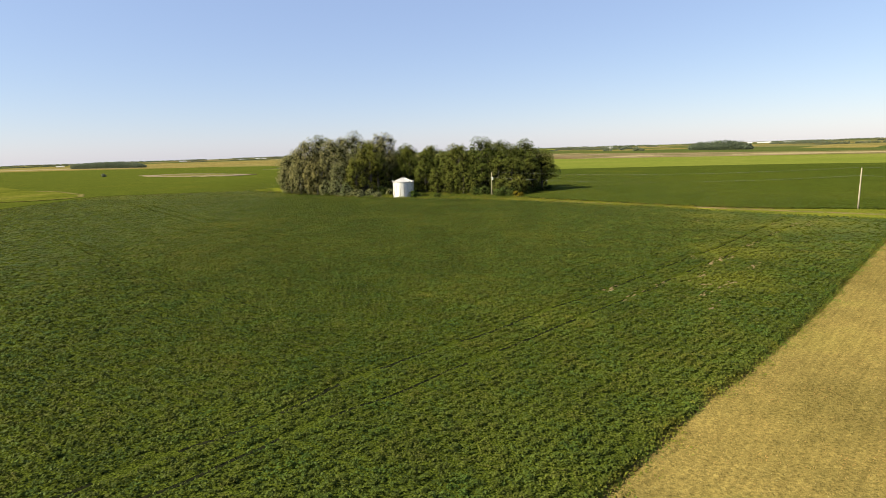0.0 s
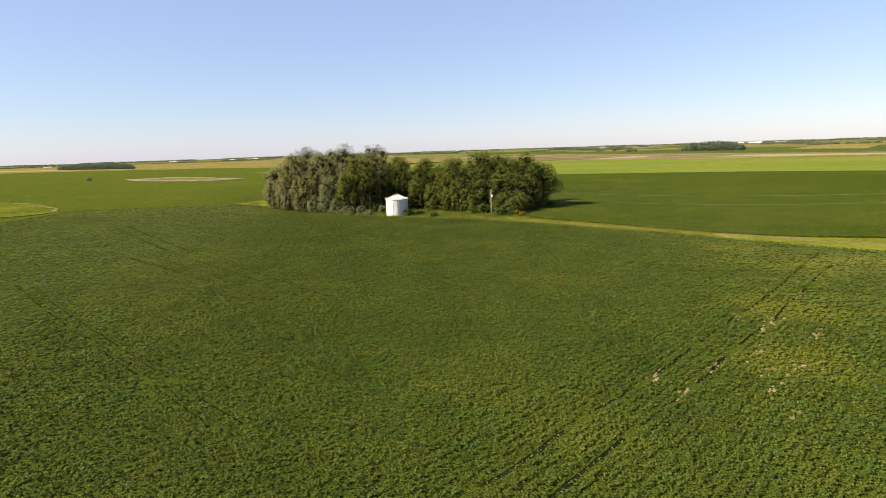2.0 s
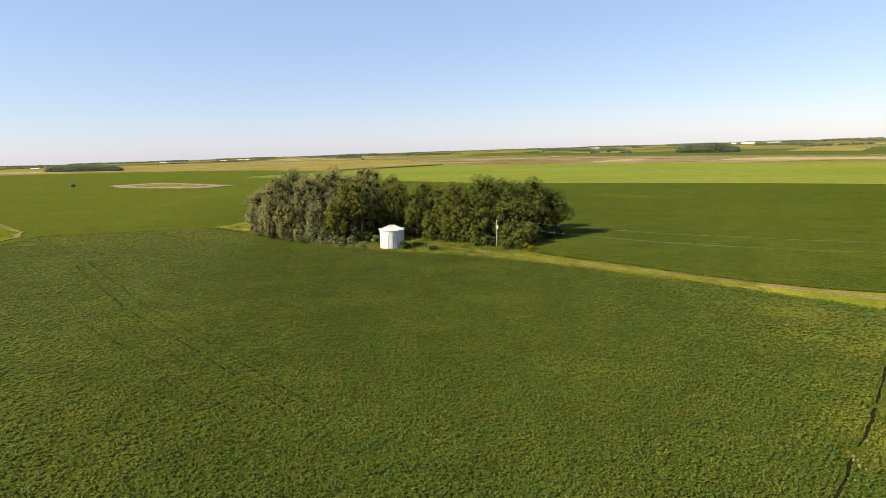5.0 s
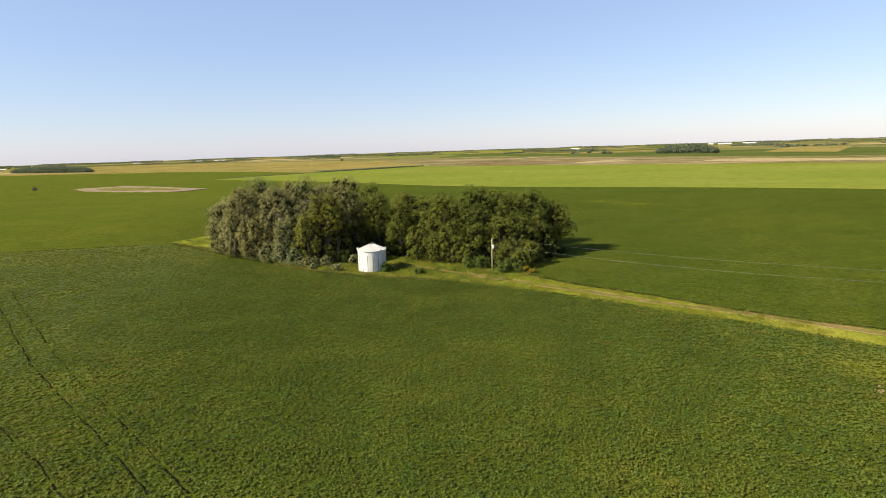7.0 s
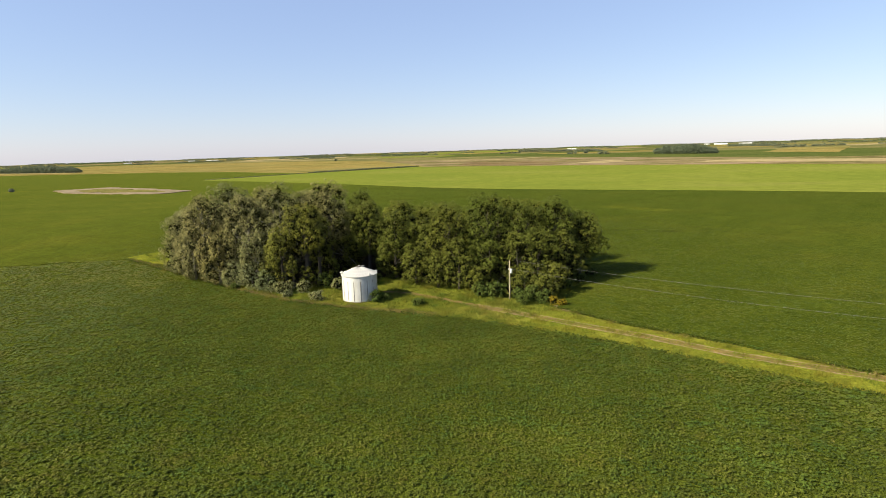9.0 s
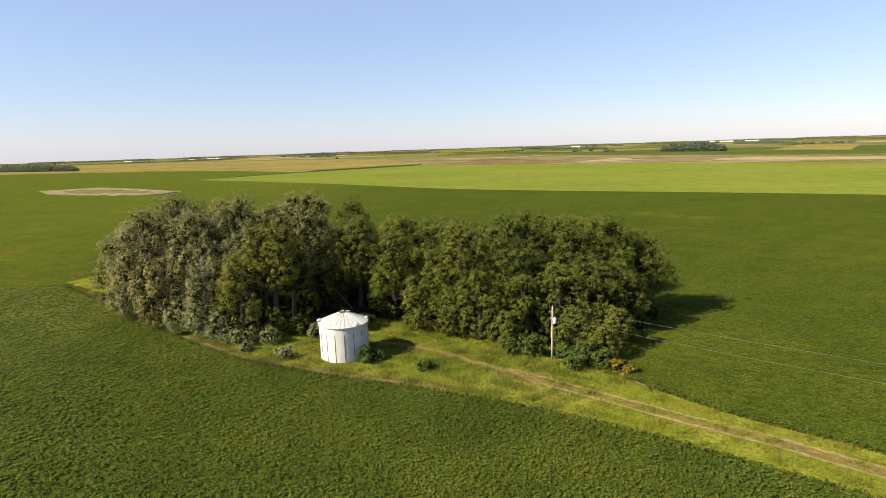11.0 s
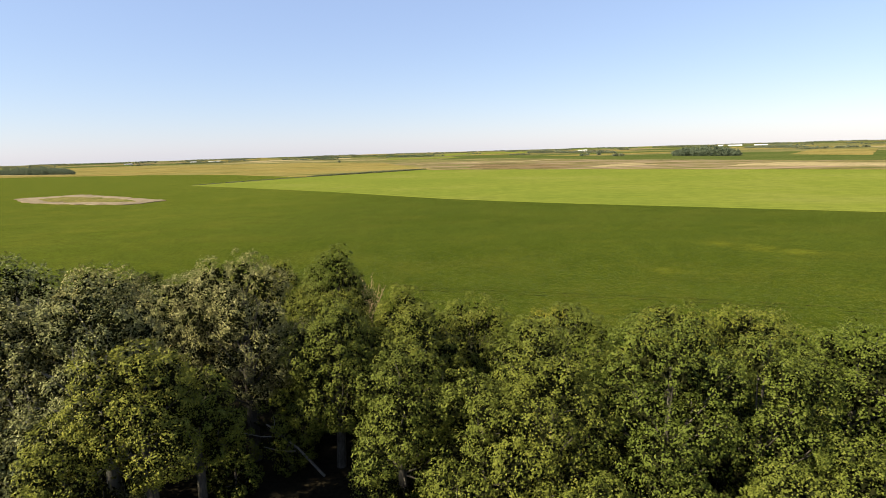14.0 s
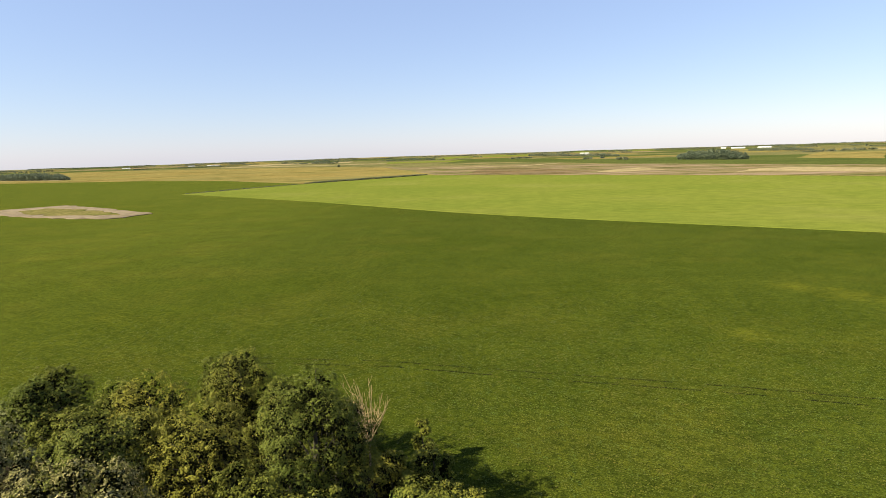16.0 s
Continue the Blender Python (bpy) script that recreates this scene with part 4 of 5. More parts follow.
    twigs = quads_mesh(kind + "_inner_shade", core)
    tv, tf, boughs = [], [], []
    fork = low + (tall - low) * 0.45
    rad = 0.024 * tall + 0.02
    tube(tv, tf, (0, 0, -0.1), (0.1, 0.1, fork), rad * 1.25, rad * 0.7, 9, 0.15)
    tube(tv, tf, (0.1, 0.1, fork), (0.2, 0.0, tall * 0.86), rad * 0.7, rad * 0.15, 8, 0.2)
    for k, (c, s) in enumerate(zip(centres[:lobes], sizes)):
        if k % 5 and k % 2:
            continue
        z0 = min(max(0.25 * tall, c[2] * 0.62), tall * 0.8)
        lv, lf = ([], []) if k % 5 == 0 and tall > 5 else (tv, tf)
        tube(lv, lf, (0.1, 0.05, z0), c * 0.85 + np.array([0, 0, 0.1 * z0]), rad * 0.30, rad * 0.07, 5, 0.25)
        for _ in range(1):
            e = c + unit(r.normal(size=3)) * s * 0.8
            tube(lv, lf, c * 0.7 + np.array([0.03, 0.015, z0 * 0.3]), e, rad * 0.16, 0.02, 5, 0.1)
        if lv is not tv:
            boughs.append(mesh_of(kind + "_limb", lv, lf))
    return [mesh_of(kind + "_trunk", tv, tf), crown, twigs] + boughs


WOODS = {
    "poplar": ("poplar_tree", POPLAR_LEAF, PALE_BARK, "tall silvery-leaved poplar tree with pale limbs in the grove", "tree", "grove trees", 0.06, 0.30, 0.5, 0.75),
    # grey bark instead of pale: the hollow's shade put into the limb colour
    "poplar_high": ("poplar_tree", POPLAR_LEAF, BARK, "tall silvery-leaved poplar tree with a high crown on limbs darkened for shade", "tree", "grove trees", 0.30, 0.30, 0.5, 0.75),
    "maple": ("maple_tree", MAPLE_LEAF, BARK, "dense dark green maple tree leafy to the ground", "tree", "grove trees", 0.03, 0.31, 0.10, 0.85),
    "maple_high": ("maple_tree", MAPLE_LEAF, BARK, "dark green maple tree with a raised spreading crown", "tree", "grove trees", 0.27, 0.31, 0.10, 0.85),
    "elder_high": ("elder_tree", ELDER_LEAF, BARK, "yellow-green box elder tree with a raised feathery crown", "tree", "grove trees", 0.42, 0.29, 0.2, 0.8),
    "elder": ("elder_tree", ELDER_LEAF, BARK, "yellow-green box elder tree at the edge of the grove", "tree", "grove trees", 0.04, 0.29, 0.2, 0.8),
    "silver": ("silver_shrub", SILVER_LEAF, BARK, "grey-green leafy shrub below the grove's trees", "shrub", "grove shrubs", 0.03, 0.33, 0.5, 0.6),
    "silver_bush": ("silver_bush", SILVER_LEAF, BARK, "low grey-green bush in the rough grass", "bush", "grass bushes", 0.02, 0.17, 0.4, 0.6),
    "bush": ("green_bush", BUSH_LEAF, BARK, "low dark green bush in the rough grass", "bush", "grass bushes", 0.02, 0.19, 0.3, 0.7),
    "gold_bush": ("goldenrod_clump", YELLOW_LEAF, BARK, "bright yellow goldenrod clump beside the lane", "plant", "", 0.02, 0.17, 0.5, 0.5),
}
turner = random.Random(5)


def plant(kind, x, y, tall, wide):
    name, leaf, bark, label, category, group, low, leaf_size, spiky, leaf_shape = WOODS[kind]
    if tall > 4:
        tall, wide = tall * 1.04, wide * (1.13 if x < -40 else 1.08)
        leaf_size *= 0.575 if x > -50 else 0.72
    ob = tagged(new(name), label, category, group)
    ob.matrix_world = pose(x, y, 0.05, 0, 0, turner.uniform(0, 360))
    place_of = np.array(ob.matrix_world)
    near = [(nx, ny, nt * 1.05, nw * 1.06) for _, nx, ny, nt, nw in GROVE if nt > 4 and 0 < math.hypot(nx - x, ny - y) < wide + nw * 1.06]

    def hidden(pos, loose=1.0):
        w = pos @ place_of[:3, :3].T + place_of[:3, 3]
        deep = np.zeros(len(pos), bool)
        for nx, ny, nt, nw in near:
            deep |= ((w[:, 0] - nx) ** 2 + (w[:, 1] - ny) ** 2) / (0.72 * nw * loose) ** 2 + ((w[:, 2] - nt * 0.42) / (nt * 0.46)) ** 2 < 1
        return deep

    for i, me in enumerate(tree_meshes(name, turner.randrange(10**6), tall, wide, low * tall, leaf_size, spiky, leaf_shape, hidden)):
        part_name, mat = (("trunk", bark), ("crown", leaf), ("inner_growth", CROWN_SHADE))[i] if i < 3 else ("limb", bark)
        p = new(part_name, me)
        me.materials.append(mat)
        if part_name in ("trunk", "limb"):
            me.polygons.foreach_set("use_smooth", [True] * len(me.polygons))
        p.parent = ob
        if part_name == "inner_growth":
            tagged(p, "near-black fill for the shade inside the crown", kind="stuff")
    return ob


GROVE = [
    ("poplar", -66, 227, 20.0, 6.2), ("poplar", -61, 233, 22.0, 6.6), ("poplar", -72, 234, 17.0, 5.6), ("poplar", -77, 242, 15.0, 5.6), ("poplar", -54, 223, 20.0, 6.2),
    ("poplar", -45, 220, 22.5, 6.4), ("poplar", -51, 232, 21.0, 6.4), ("poplar_high", -35, 230, 22.3, 6.0), ("poplar_high", -42, 234, 20.0, 5.6), ("poplar", -59, 245, 17.0, 6.6),
    ("poplar", -70, 250, 15.0, 6.2), ("poplar", -81, 253, 13.0, 5.6), ("poplar_high", -46, 246, 16.0, 5.6), ("poplar", -84, 263, 11.5, 5.2), ("poplar", -63, 258, 13.5, 5.6),
    ("poplar", -60, 218.5, 12.5, 4.6), ("poplar", -68, 224, 11.0, 4.4), ("poplar", -74, 230.5, 10.5, 4.6), ("poplar", -50, 215, 12.0, 4.2), ("silver", -74, 277, 8.0, 4.0),
    ("elder_high", -38, 213.5, 18.5, 4.8), ("maple", -36.8, 211.4, 5.6, 2.5), ("elder", -40.6, 212.0, 9.0, 3.0), ("elder", -43, 211.5, 13.5, 4.0), ("elder_high", -36, 218, 15.0, 4.2), ("maple", -34.5, 222.5, 5.0, 2.6), ("maple", -30.5, 228.0, 10.0, 3.6), ("maple", -36.5, 225.0, 9.0, 3.4),
    ("maple_high", -25, 228, 17.5, 5.0), ("maple", -30, 258, 18.0, 5.2), ("maple_high", -27, 241, 15.5, 5.6), ("maple_high", -33, 247, 14.0, 5.0), ("maple", -31, 253, 12.0, 4.6),
    ("maple", -16, 229, 17.2, 5.4), ("maple", -17.5, 219.5, 15.5, 4.8), ("maple", -10, 216.5, 14.0, 5.0), ("maple", -12.5, 212, 9.0, 3.6), ("maple", -5, 213.5, 17.0, 5.2),
    ("maple", 4, 212.5, 19.2, 6.2), ("maple", 11.5, 212, 17.8, 5.4), ("maple", 19.5, 213.5, 18.0, 5.6), ("maple", -4, 223, 17.0, 6.0), ("maple", 8, 222, 18.0, 6.0),
    ("maple_high", 26.6, 217, 14.8, 5.8), ("maple", 17, 226, 16.5, 6.0), ("maple", -10, 236, 15.5, 6.0), ("maple", -18.5, 241, 16.0, 5.2), ("maple", 2, 236, 14.0, 6.0),
    ("maple", 12, 234, 14.0, 5.4), ("maple", 23, 230, 14.5, 5.6), ("elder", 0.7, 242, 12.6, 4.2), ("maple", -3, 206, 11.0, 4.0), ("maple", 3.5, 205, 10.5, 3.8),
    ("maple", 10, 205, 12.0, 4.2), ("maple", 14.5, 205, 13.0, 4.4), ("maple", 1, 201.5, 6.0, 2.8), ("maple", 10.5, 199.5, 6.5, 3.0), ("maple", 13.5, 195.5, 5.0, 2.8),
    ("maple", 19.5, 207, 11.6, 4.5), ("maple", -7.5, 208, 8.0, 3.4), ("elder", -46, 283, 12.0, 4.6), ("maple", -50.5, 289, 9.8, 3.6), ("maple", -69, 275, 12.0, 4.6),
    ("elder", -55, 275, 11.5, 4.8), ("elder", -62, 281, 9.0, 4.4), ("maple", -73, 284, 10.5, 4.0), ("maple", -52, 258, 13.8, 5.2), ("elder", -41, 258, 14.0, 5.0),
    ("elder", -45, 268, 11.0, 5.0), ("elder", -36, 268, 10.5, 4.8), ("elder", -61, 268, 11.0, 5.0), ("elder", -15, 258, 6.2, 3.4), ("maple", -29.5, 266.5, 12.8, 4.2),
    ("elder", -8, 252, 6.6, 3.4), ("maple", -20, 252, 10.0, 4.2), ("elder", -10, 246, 11.0, 4.4), ("elder", 1, 249, 7.5, 3.2), ("elder", -30, 276, 7.5, 3.6), ("elder", -53, 267, 11.0, 4.6), ("maple", -39, 279, 9.5, 4.0), ("elder", -23.5, 266.5, 5.4, 2.3), ("elder", -18.7, 265.9, 6.2, 2.7), ("maple", -19.7, 273.1, 6.0, 1.4), ("poplar", -31.5, 240, 12.5, 4.0), ("maple", -22, 236, 12.5, 4.4), ("maple", -30, 233, 9.0, 4.0), ("maple", -20, 227, 9.0, 3.4), ("maple", 22, 211, 9.0, 3.8), ("maple", 26, 222, 10.0, 4.0), ("maple", 16.5, 199.5, 6.5, 3.0), ("bush", 20.0, 203.0, 2.6, 2.0), ("bush", 24.5, 208.5, 2.4, 1.9), ("bush", 28.5, 214.0, 2.2, 1.8),
    ("silver", -50.5, 213.5, 6.8, 3.4), ("silver", -55.5, 216.5, 6.0, 3.2), ("silver", -46, 210.5, 5.0, 2.8), ("silver", -63, 222.5, 5.0, 2.8), ("silver", -77, 236, 5.5, 3.2),
    ("silver_bush", -42, 207.6, 3.0, 2.5), ("silver_bush", -37.5, 207.3, 2.9, 1.9), ("silver_bush", -45, 208.5, 1.8, 1.6), ("silver_bush", -33.4, 200.8, 2.1, 1.7), ("silver_bush", -40.5, 204.5, 1.4, 1.3),
    ("silver_bush", -30.5, 209.5, 2.6, 1.5), ("silver_bush", -48.5, 211.5, 2.0, 1.5), ("bush", -33.5, 211.5, 3.6, 2.0), ("bush", -20.4, 198.0, 2.5, 1.7), ("bush", -19.0, 199.0, 1.5, 1.4),
    ("bush", -11.8, 194.4, 1.5, 1.4), ("bush", 4.6, 198.0, 3.4, 2.2), ("bush", 1.6, 199.2, 3.2, 2.2), ("bush", 8.6, 196.6, 2.4, 1.6), ("bush", 11.0, 193.6, 3.6, 2.3), ("bush", 13.2, 192.6, 3.0, 2.0), ("bush", 9.2, 192.4, 2.4, 1.7), ("gold_bush", 14.6, 190.8, 1.9, 1.2), ("gold_bush", 16.3, 190.0, 1.5, 1.0),
    ("bush", -55.0, 213.8, 1.3, 1.2), ("bush", -22.5, 213.5, 2.8, 2.2), ("bush", -26.5, 216.0, 3.2, 2.4), ("silver_bush", -29.0, 212.5, 2.4, 1.8), ("silver_bush", -60.5, 219.6, 1.6, 1.3), ("silver_bush", -69, 227.5, 2.0, 1.6),
]
for row in GROVE:
    plant(*row)

# the dead tree at the grove's back
dv, df = [], []
dr = np.random.default_rng(3)
tube(dv, df, (0, 0, -0.1), (0.1, 0, 5), 0.16, 0.11, 8, 0.1)
for k in range(26):
    z0 = dr.uniform(2.5, 5.0)
    e = np.array([dr.normal() * 1.9, dr.normal() * 1.9, dr.uniform(7.0, 11.5)])
    tube(dv, df, (0.07, 0, z0), e, 0.06, 0.015, 5, 0.3)
    for _ in range(3):
        f = dr.uniform(0.4, 0.9)
        s = np.array([0.07, 0, z0]) * (1 - f) + e * f
        tube(dv, df, s, s + np.array([dr.normal() * 0.6, dr.normal() * 0.6, dr.uniform(0.4, 1.6)]), 0.03, 0.008, 4, 0.1)
dead = thing("dead_tree", (-26.8, 273.5, 0.05), "bare dead tree with upright sun-bleached tan twigs", "tree")
part_of(dead, "trunk", mesh_of("dead_tree", dv, df), DEAD_WOOD, smooth=True)
# a fallen bough in the gap among the trees
bv, bf = [], []
tube(bv, bf, (0, 0, 0.1), (-5.4, -0.8, 6.6), 0.16, 0.08, 7, 0.3)
tube(bv, bf, (-2.7, -0.4, 3.3), (-5.8, -1.0, 4.2), 0.09, 0.03, 6, 0.2)
tube(bv, bf, (-4.2, -0.6, 5.1), (-7.6, -1.4, 6.0), 0.08, 0.03, 6, 0.2)
tube(bv, bf, (-4.8, -0.7, 5.9), (-4.6, -1.0, 7.6), 0.06, 0.02, 6, 0.2)
bough = thing("fallen_bough", (-26.5, 226, 0.1), "bare grey fallen bough among the grove's trees", "branch")
part_of(bough, "bough", mesh_of("bough", bv, bf), PALE_BARK, smooth=True)

# ---- grain bin ----
BIN = (-24.2, 201.1)
R, EAVE, PEAK = 3.65, 5.48, 7.02
grain_bin = thing("grain_bin", (*BIN, 0.08), "old round white corrugated steel grain bin with a conical ribbed roof", "grain bin")


def lathe(profile, sides=64, start=0.0, end=math.tau):
    verts, faces = [], []
    closed = end - start > math.tau - 1e-6
    cols = sides if closed else sides + 1
    for c in range(cols):
        t = start + (end - start) * c / sides
        verts += [(r * math.cos(t), r * math.sin(t), z) for r, z in profile]
    n = len(profile)
    for c in range(sides):
        d = (c + 1) % cols
        faces += [(c * n + k, d * n + k, d * n + k + 1, c * n + k + 1) for k in range(n - 1)]
    return verts, faces


RINGS = 7
ring_h = EAVE / RINGS
for k in range(RINGS):
    z0 = k * ring_h
    prof = []
    for i in range(33):
        f = i / 32
        prof.append((R + 0.008 * math.cos(f * 8 * math.tau) + (0.008 if k % 2 else 0), z0 + f * ring_h))
    v, f = lathe(prof, 72)
    part_of(grain_bin, "wall_ring", mesh_of("wall_ring", v, f), GALV, smooth=True)
v, f = lathe([(R + 0.10, 0.0), (R + 0.10, 0.10), (R - 0.05, 0.10)], 48)
part_of(grain_bin, "footing", mesh_of("footing", v, f), PALE_SOIL, "concrete footing ring")


def box_mesh(name, sx, sy, sz, at=(0, 0, 0), bevel=0.01):
    bm = bmesh.new()
    bmesh.ops.create_cube(bm, size=1.0)
    bmesh.ops.scale(bm, vec=(sx, sy, sz), verts=bm.verts)
    bmesh.ops.translate(bm, vec=at, verts=bm.verts)
    if bevel:
        bmesh.ops.bevel(bm, geom=bm.edges[:], offset=bevel, segments=1, affect="EDGES")
    me = bpy.data.meshes.new(name)
    bm.to_mesh(me)
    bm.free()
    return me


# stiffener seams down the wall, with dark gaps
for deg, low, high in ((193, 0.2, 4.3), (215, 0.15, 4.4), (236, 0.1, 4.4), (258, 0.1, 4.35), (280, 0.1, 4.4), (302, 0.1, 4.5), (325, 3.9, 4.5), (325, 2.5, 3.0), (350, 2.5, 3.3), (160, 0.3, 4.4)):
    t = radians(deg)
    p = part_of(grain_bin, "seam", box_mesh("seam", 0.05, 0.075, high - low), DARK_STEEL, "dark rusted seam")
    p.matrix_local = pose((R + 0.015) * math.cos(t), (R + 0.015) * math.sin(t), (low + high) / 2, 0, 0, deg)
door = part_of(grain_bin, "door", box_mesh("door", 0.08, 0.75, 1.5), GALV, "steel walk-in door")
door.matrix_local = pose((R + 0.03) * math.cos(radians(20)), (R + 0.03) * math.sin(radians(20)), 1.2, 0, 0, 20)
handle = part_of(door, "handle", box_mesh("handle", 0.05, 0.06, 0.3, (0.06, 0.25, 0)), DARK_STEEL)
# roof: folded sheets with a raised rib at each joint
SHEETS = 30
r0, r1 = 0.42, R + 0.16
zc = PEAK - 0.12
ze = EAVE - 0.02
a = math.tau / SHEETS
pts = []
for rr, zz in ((r0, zc), (r1, ze)):
    pts += [(rr * math.cos(-a / 2), rr * math.sin(-a / 2), zz), (rr * math.cos(0), rr * math.sin(0), zz - 0.015), (rr * math.cos(a / 2), rr * math.sin(a / 2), zz)]
pts += [(r1 * math.cos(s * a / 2), r1 * math.sin(s * a / 2), ze - 0.10) for s in (-1, 0, 1)]
sheet_me = mesh_of("roof_sheet", pts, [(0, 3, 4, 1), (1, 4, 5, 2), (3, 6, 7, 4), (4, 7, 8, 5)])
rv, rf = [], []
for s, hh in ((-0.028, 0.0), (-0.015, 0.05), (0.015, 0.05), (0.028, 0.0)):
    rv += [(r0, s, zc + hh), (r1, s * 1.4, ze + hh)]
rib_me = mesh_of("roof_rib", rv, [(0, 1, 3, 2), (2, 3, 5, 4), (4, 5, 7, 6), (1, 7, 5, 3)])
for k in range(SHEETS):
    p = part_of(grain_bin, "roof_sheet", sheet_me, ROOF_STEEL)
    p.matrix_local = pose(0, 0, 0, 0, 0, k * 360 / SHEETS)
    q = part_of(grain_bin, "roof_rib", rib_me, GALV)
    q.matrix_local = pose(0, 0, 0, 0, 0, (k + 0.5) * 360 / SHEETS)
v, f = lathe([(0.0, PEAK + 0.06), (0.30, PEAK + 0.02), (0.56, PEAK - 0.10), (0.56, PEAK - 0.20), (0.40, PEAK - 0.22)], 24)
part_of(grain_bin, "cap", mesh_of("cap", v, f), DARK_STEEL, "dark roof cap")
lid = part_of(grain_bin, "cap_lid", box_mesh("cap_lid", 0.75, 0.30, 0.06), GALV, "white lid tilted open")
lid.matrix_local = pose(0.75, 0.15, PEAK - 0.05, 0, 6, 20)
lid2 = part_of(grain_bin, "cap_lid", box_mesh("cap_lid", 0.28, 0.22, 0.05), GALV, "white lid tilted open")
lid2.matrix_local = pose(0.05, 0.0, PEAK + 0.10, 0, -8, 50)
for deg, big in ((185, 1.0), (312, 0.75), (12, 0.7)):
    t = radians(deg)
    vent = part_of(grain_bin, "roof_vent", *(lambda vf: (mesh_of("roof_vent", *vf), GALV))(lathe([(0.0, 0.42), (0.24, 0.40), (0.36, 0.30), (0.36, 0.22), (0.20, 0.20), (0.20, -0.15)], 16)), "white hooded roof vent", True)
    vent.matrix_local = pose((R - 0.10) * math.cos(t), (R - 0.10) * math.sin(t), EAVE + 0.12, 0, 25, deg) @ Matrix.Scale(big, 4)

# ---- power line ----
POLES = [(6.9, 196.3, 8.1, True), (87.6, 133.0, 9.4, False), (168.0, 70.0, 9.4, False)]


def power_pole(x, y, tall, can):
    label = "weathered wooden power pole with a grey transformer" if can else "weathered wooden power pole beside the grass lane"
    ob = thing("power_pole", (x, y, 0.0), label, "power pole", "lane power poles")
    v, f = lathe([(0.0, -0.1), (0.17, -0.1), (0.165, tall * 0.3), (0.14, tall * 0.7), (0.115, tall), (0.0, tall + 0.03)], 12)
    part_of(ob, "shaft", mesh_of("shaft", v, f), POLE_WOOD, smooth=True)
    for z, dx in ((tall + 0.14, 0.0), (tall - 1.75, 0.17)):
        v, f = lathe([(0.0, -0.12), (0.05, -0.12), (0.03, -0.02), (0.075, 0.02), (0.045, 0.07), (0.0, 0.09)], 10)
        p = part_of(ob, "insulator", mesh_of("insulator", v, f), PORCELAIN)
        p.matrix_local = pose(dx, 0, z)
    if can:
        v, f = lathe([(0.0, 0.0), (0.22, 0.0), (0.24, 0.04), (0.24, 0.78), (0.20, 0.86), (0.06, 0.90), (0.0, 0.90)], 18)
        p = part_of(ob, "transformer", mesh_of("transformer", v, f), GREY_CAN, "grey cylindrical transformer", True)
        p.matrix_local = pose(0.30, -0.20, tall - 2.5)
        v, f = lathe([(0.0, 0.0), (0.05, 0.0), (0.06, 0.08), (0.03, 0.25), (0.0, 0.27)], 10)
        q = part_of(p, "bushing", mesh_of("bushing", v, f), PORCELAIN)
        q.matrix_local = pose(0.06, 0, 0.88)
        part_of(ob, "bracket", box_mesh("bracket", 0.34, 0.10, 0.08, (0.12, -0.08, tall - 2.05)), DARK_STEEL)
        c = part_of(ob, "cutout", box_mesh("cutout", 0.10, 0.10, 0.36, (-0.22, -0.05, tall - 1.7)), WHITE_PAINT, "white fuse cutout")
        part_of(ob, "ground_rod", box_mesh("ground_rod", 0.03, 0.03, tall * 0.6, (0.0, -0.17, tall * 0.3)), DARK_STEEL)
    return ob


for row in POLES:
    power_pole(*row)


def wire(a, b, sag, thick=0.010):
    """One hanging span."""
    cu = bpy.data.curves.new("power_wire", "CURVE")
    cu.dimensions, cu.bevel_depth, cu.bevel_resolution = "3D", thick, 1
    sp = cu.splines.new("POLY")
    sp.points.add(23)
    for i in range(24):
        f = i / 23
        sp.points[i].co = (*(Vector(a).lerp(Vector(b), f) - Vector((0, 0, sag * 4 * f * (1 - f)))), 1)
    ob = new("power_wire", cu)
    cu.materials.append(WIRE)
    return tagged(ob, "thin slack overhead power wire between the poles", "wire", "overhead wires")


for (xa, ya, ha, _), (xb, yb, hb, _) in zip(POLES, POLES[1:]):
    wire((xa, ya, ha + 0.2), (xb, yb, hb + 0.2), 1.3)
    wire((xa + 0.17, ya, ha - 1.65), (xb + 0.17, yb, hb - 1.65), 1.6)
gv2, gf2 = [], []
tube(gv2, gf2, (6.8, 196.4, 6.6), (2.2, 198.2, 0.2), 0.012, 0.012, 5)
guy = new("guy_wire", mesh_of("guy_wire", gv2, gf2))
tagged(finish(guy, WIRE), "steel guy wire from the power pole to the ground", "wire")

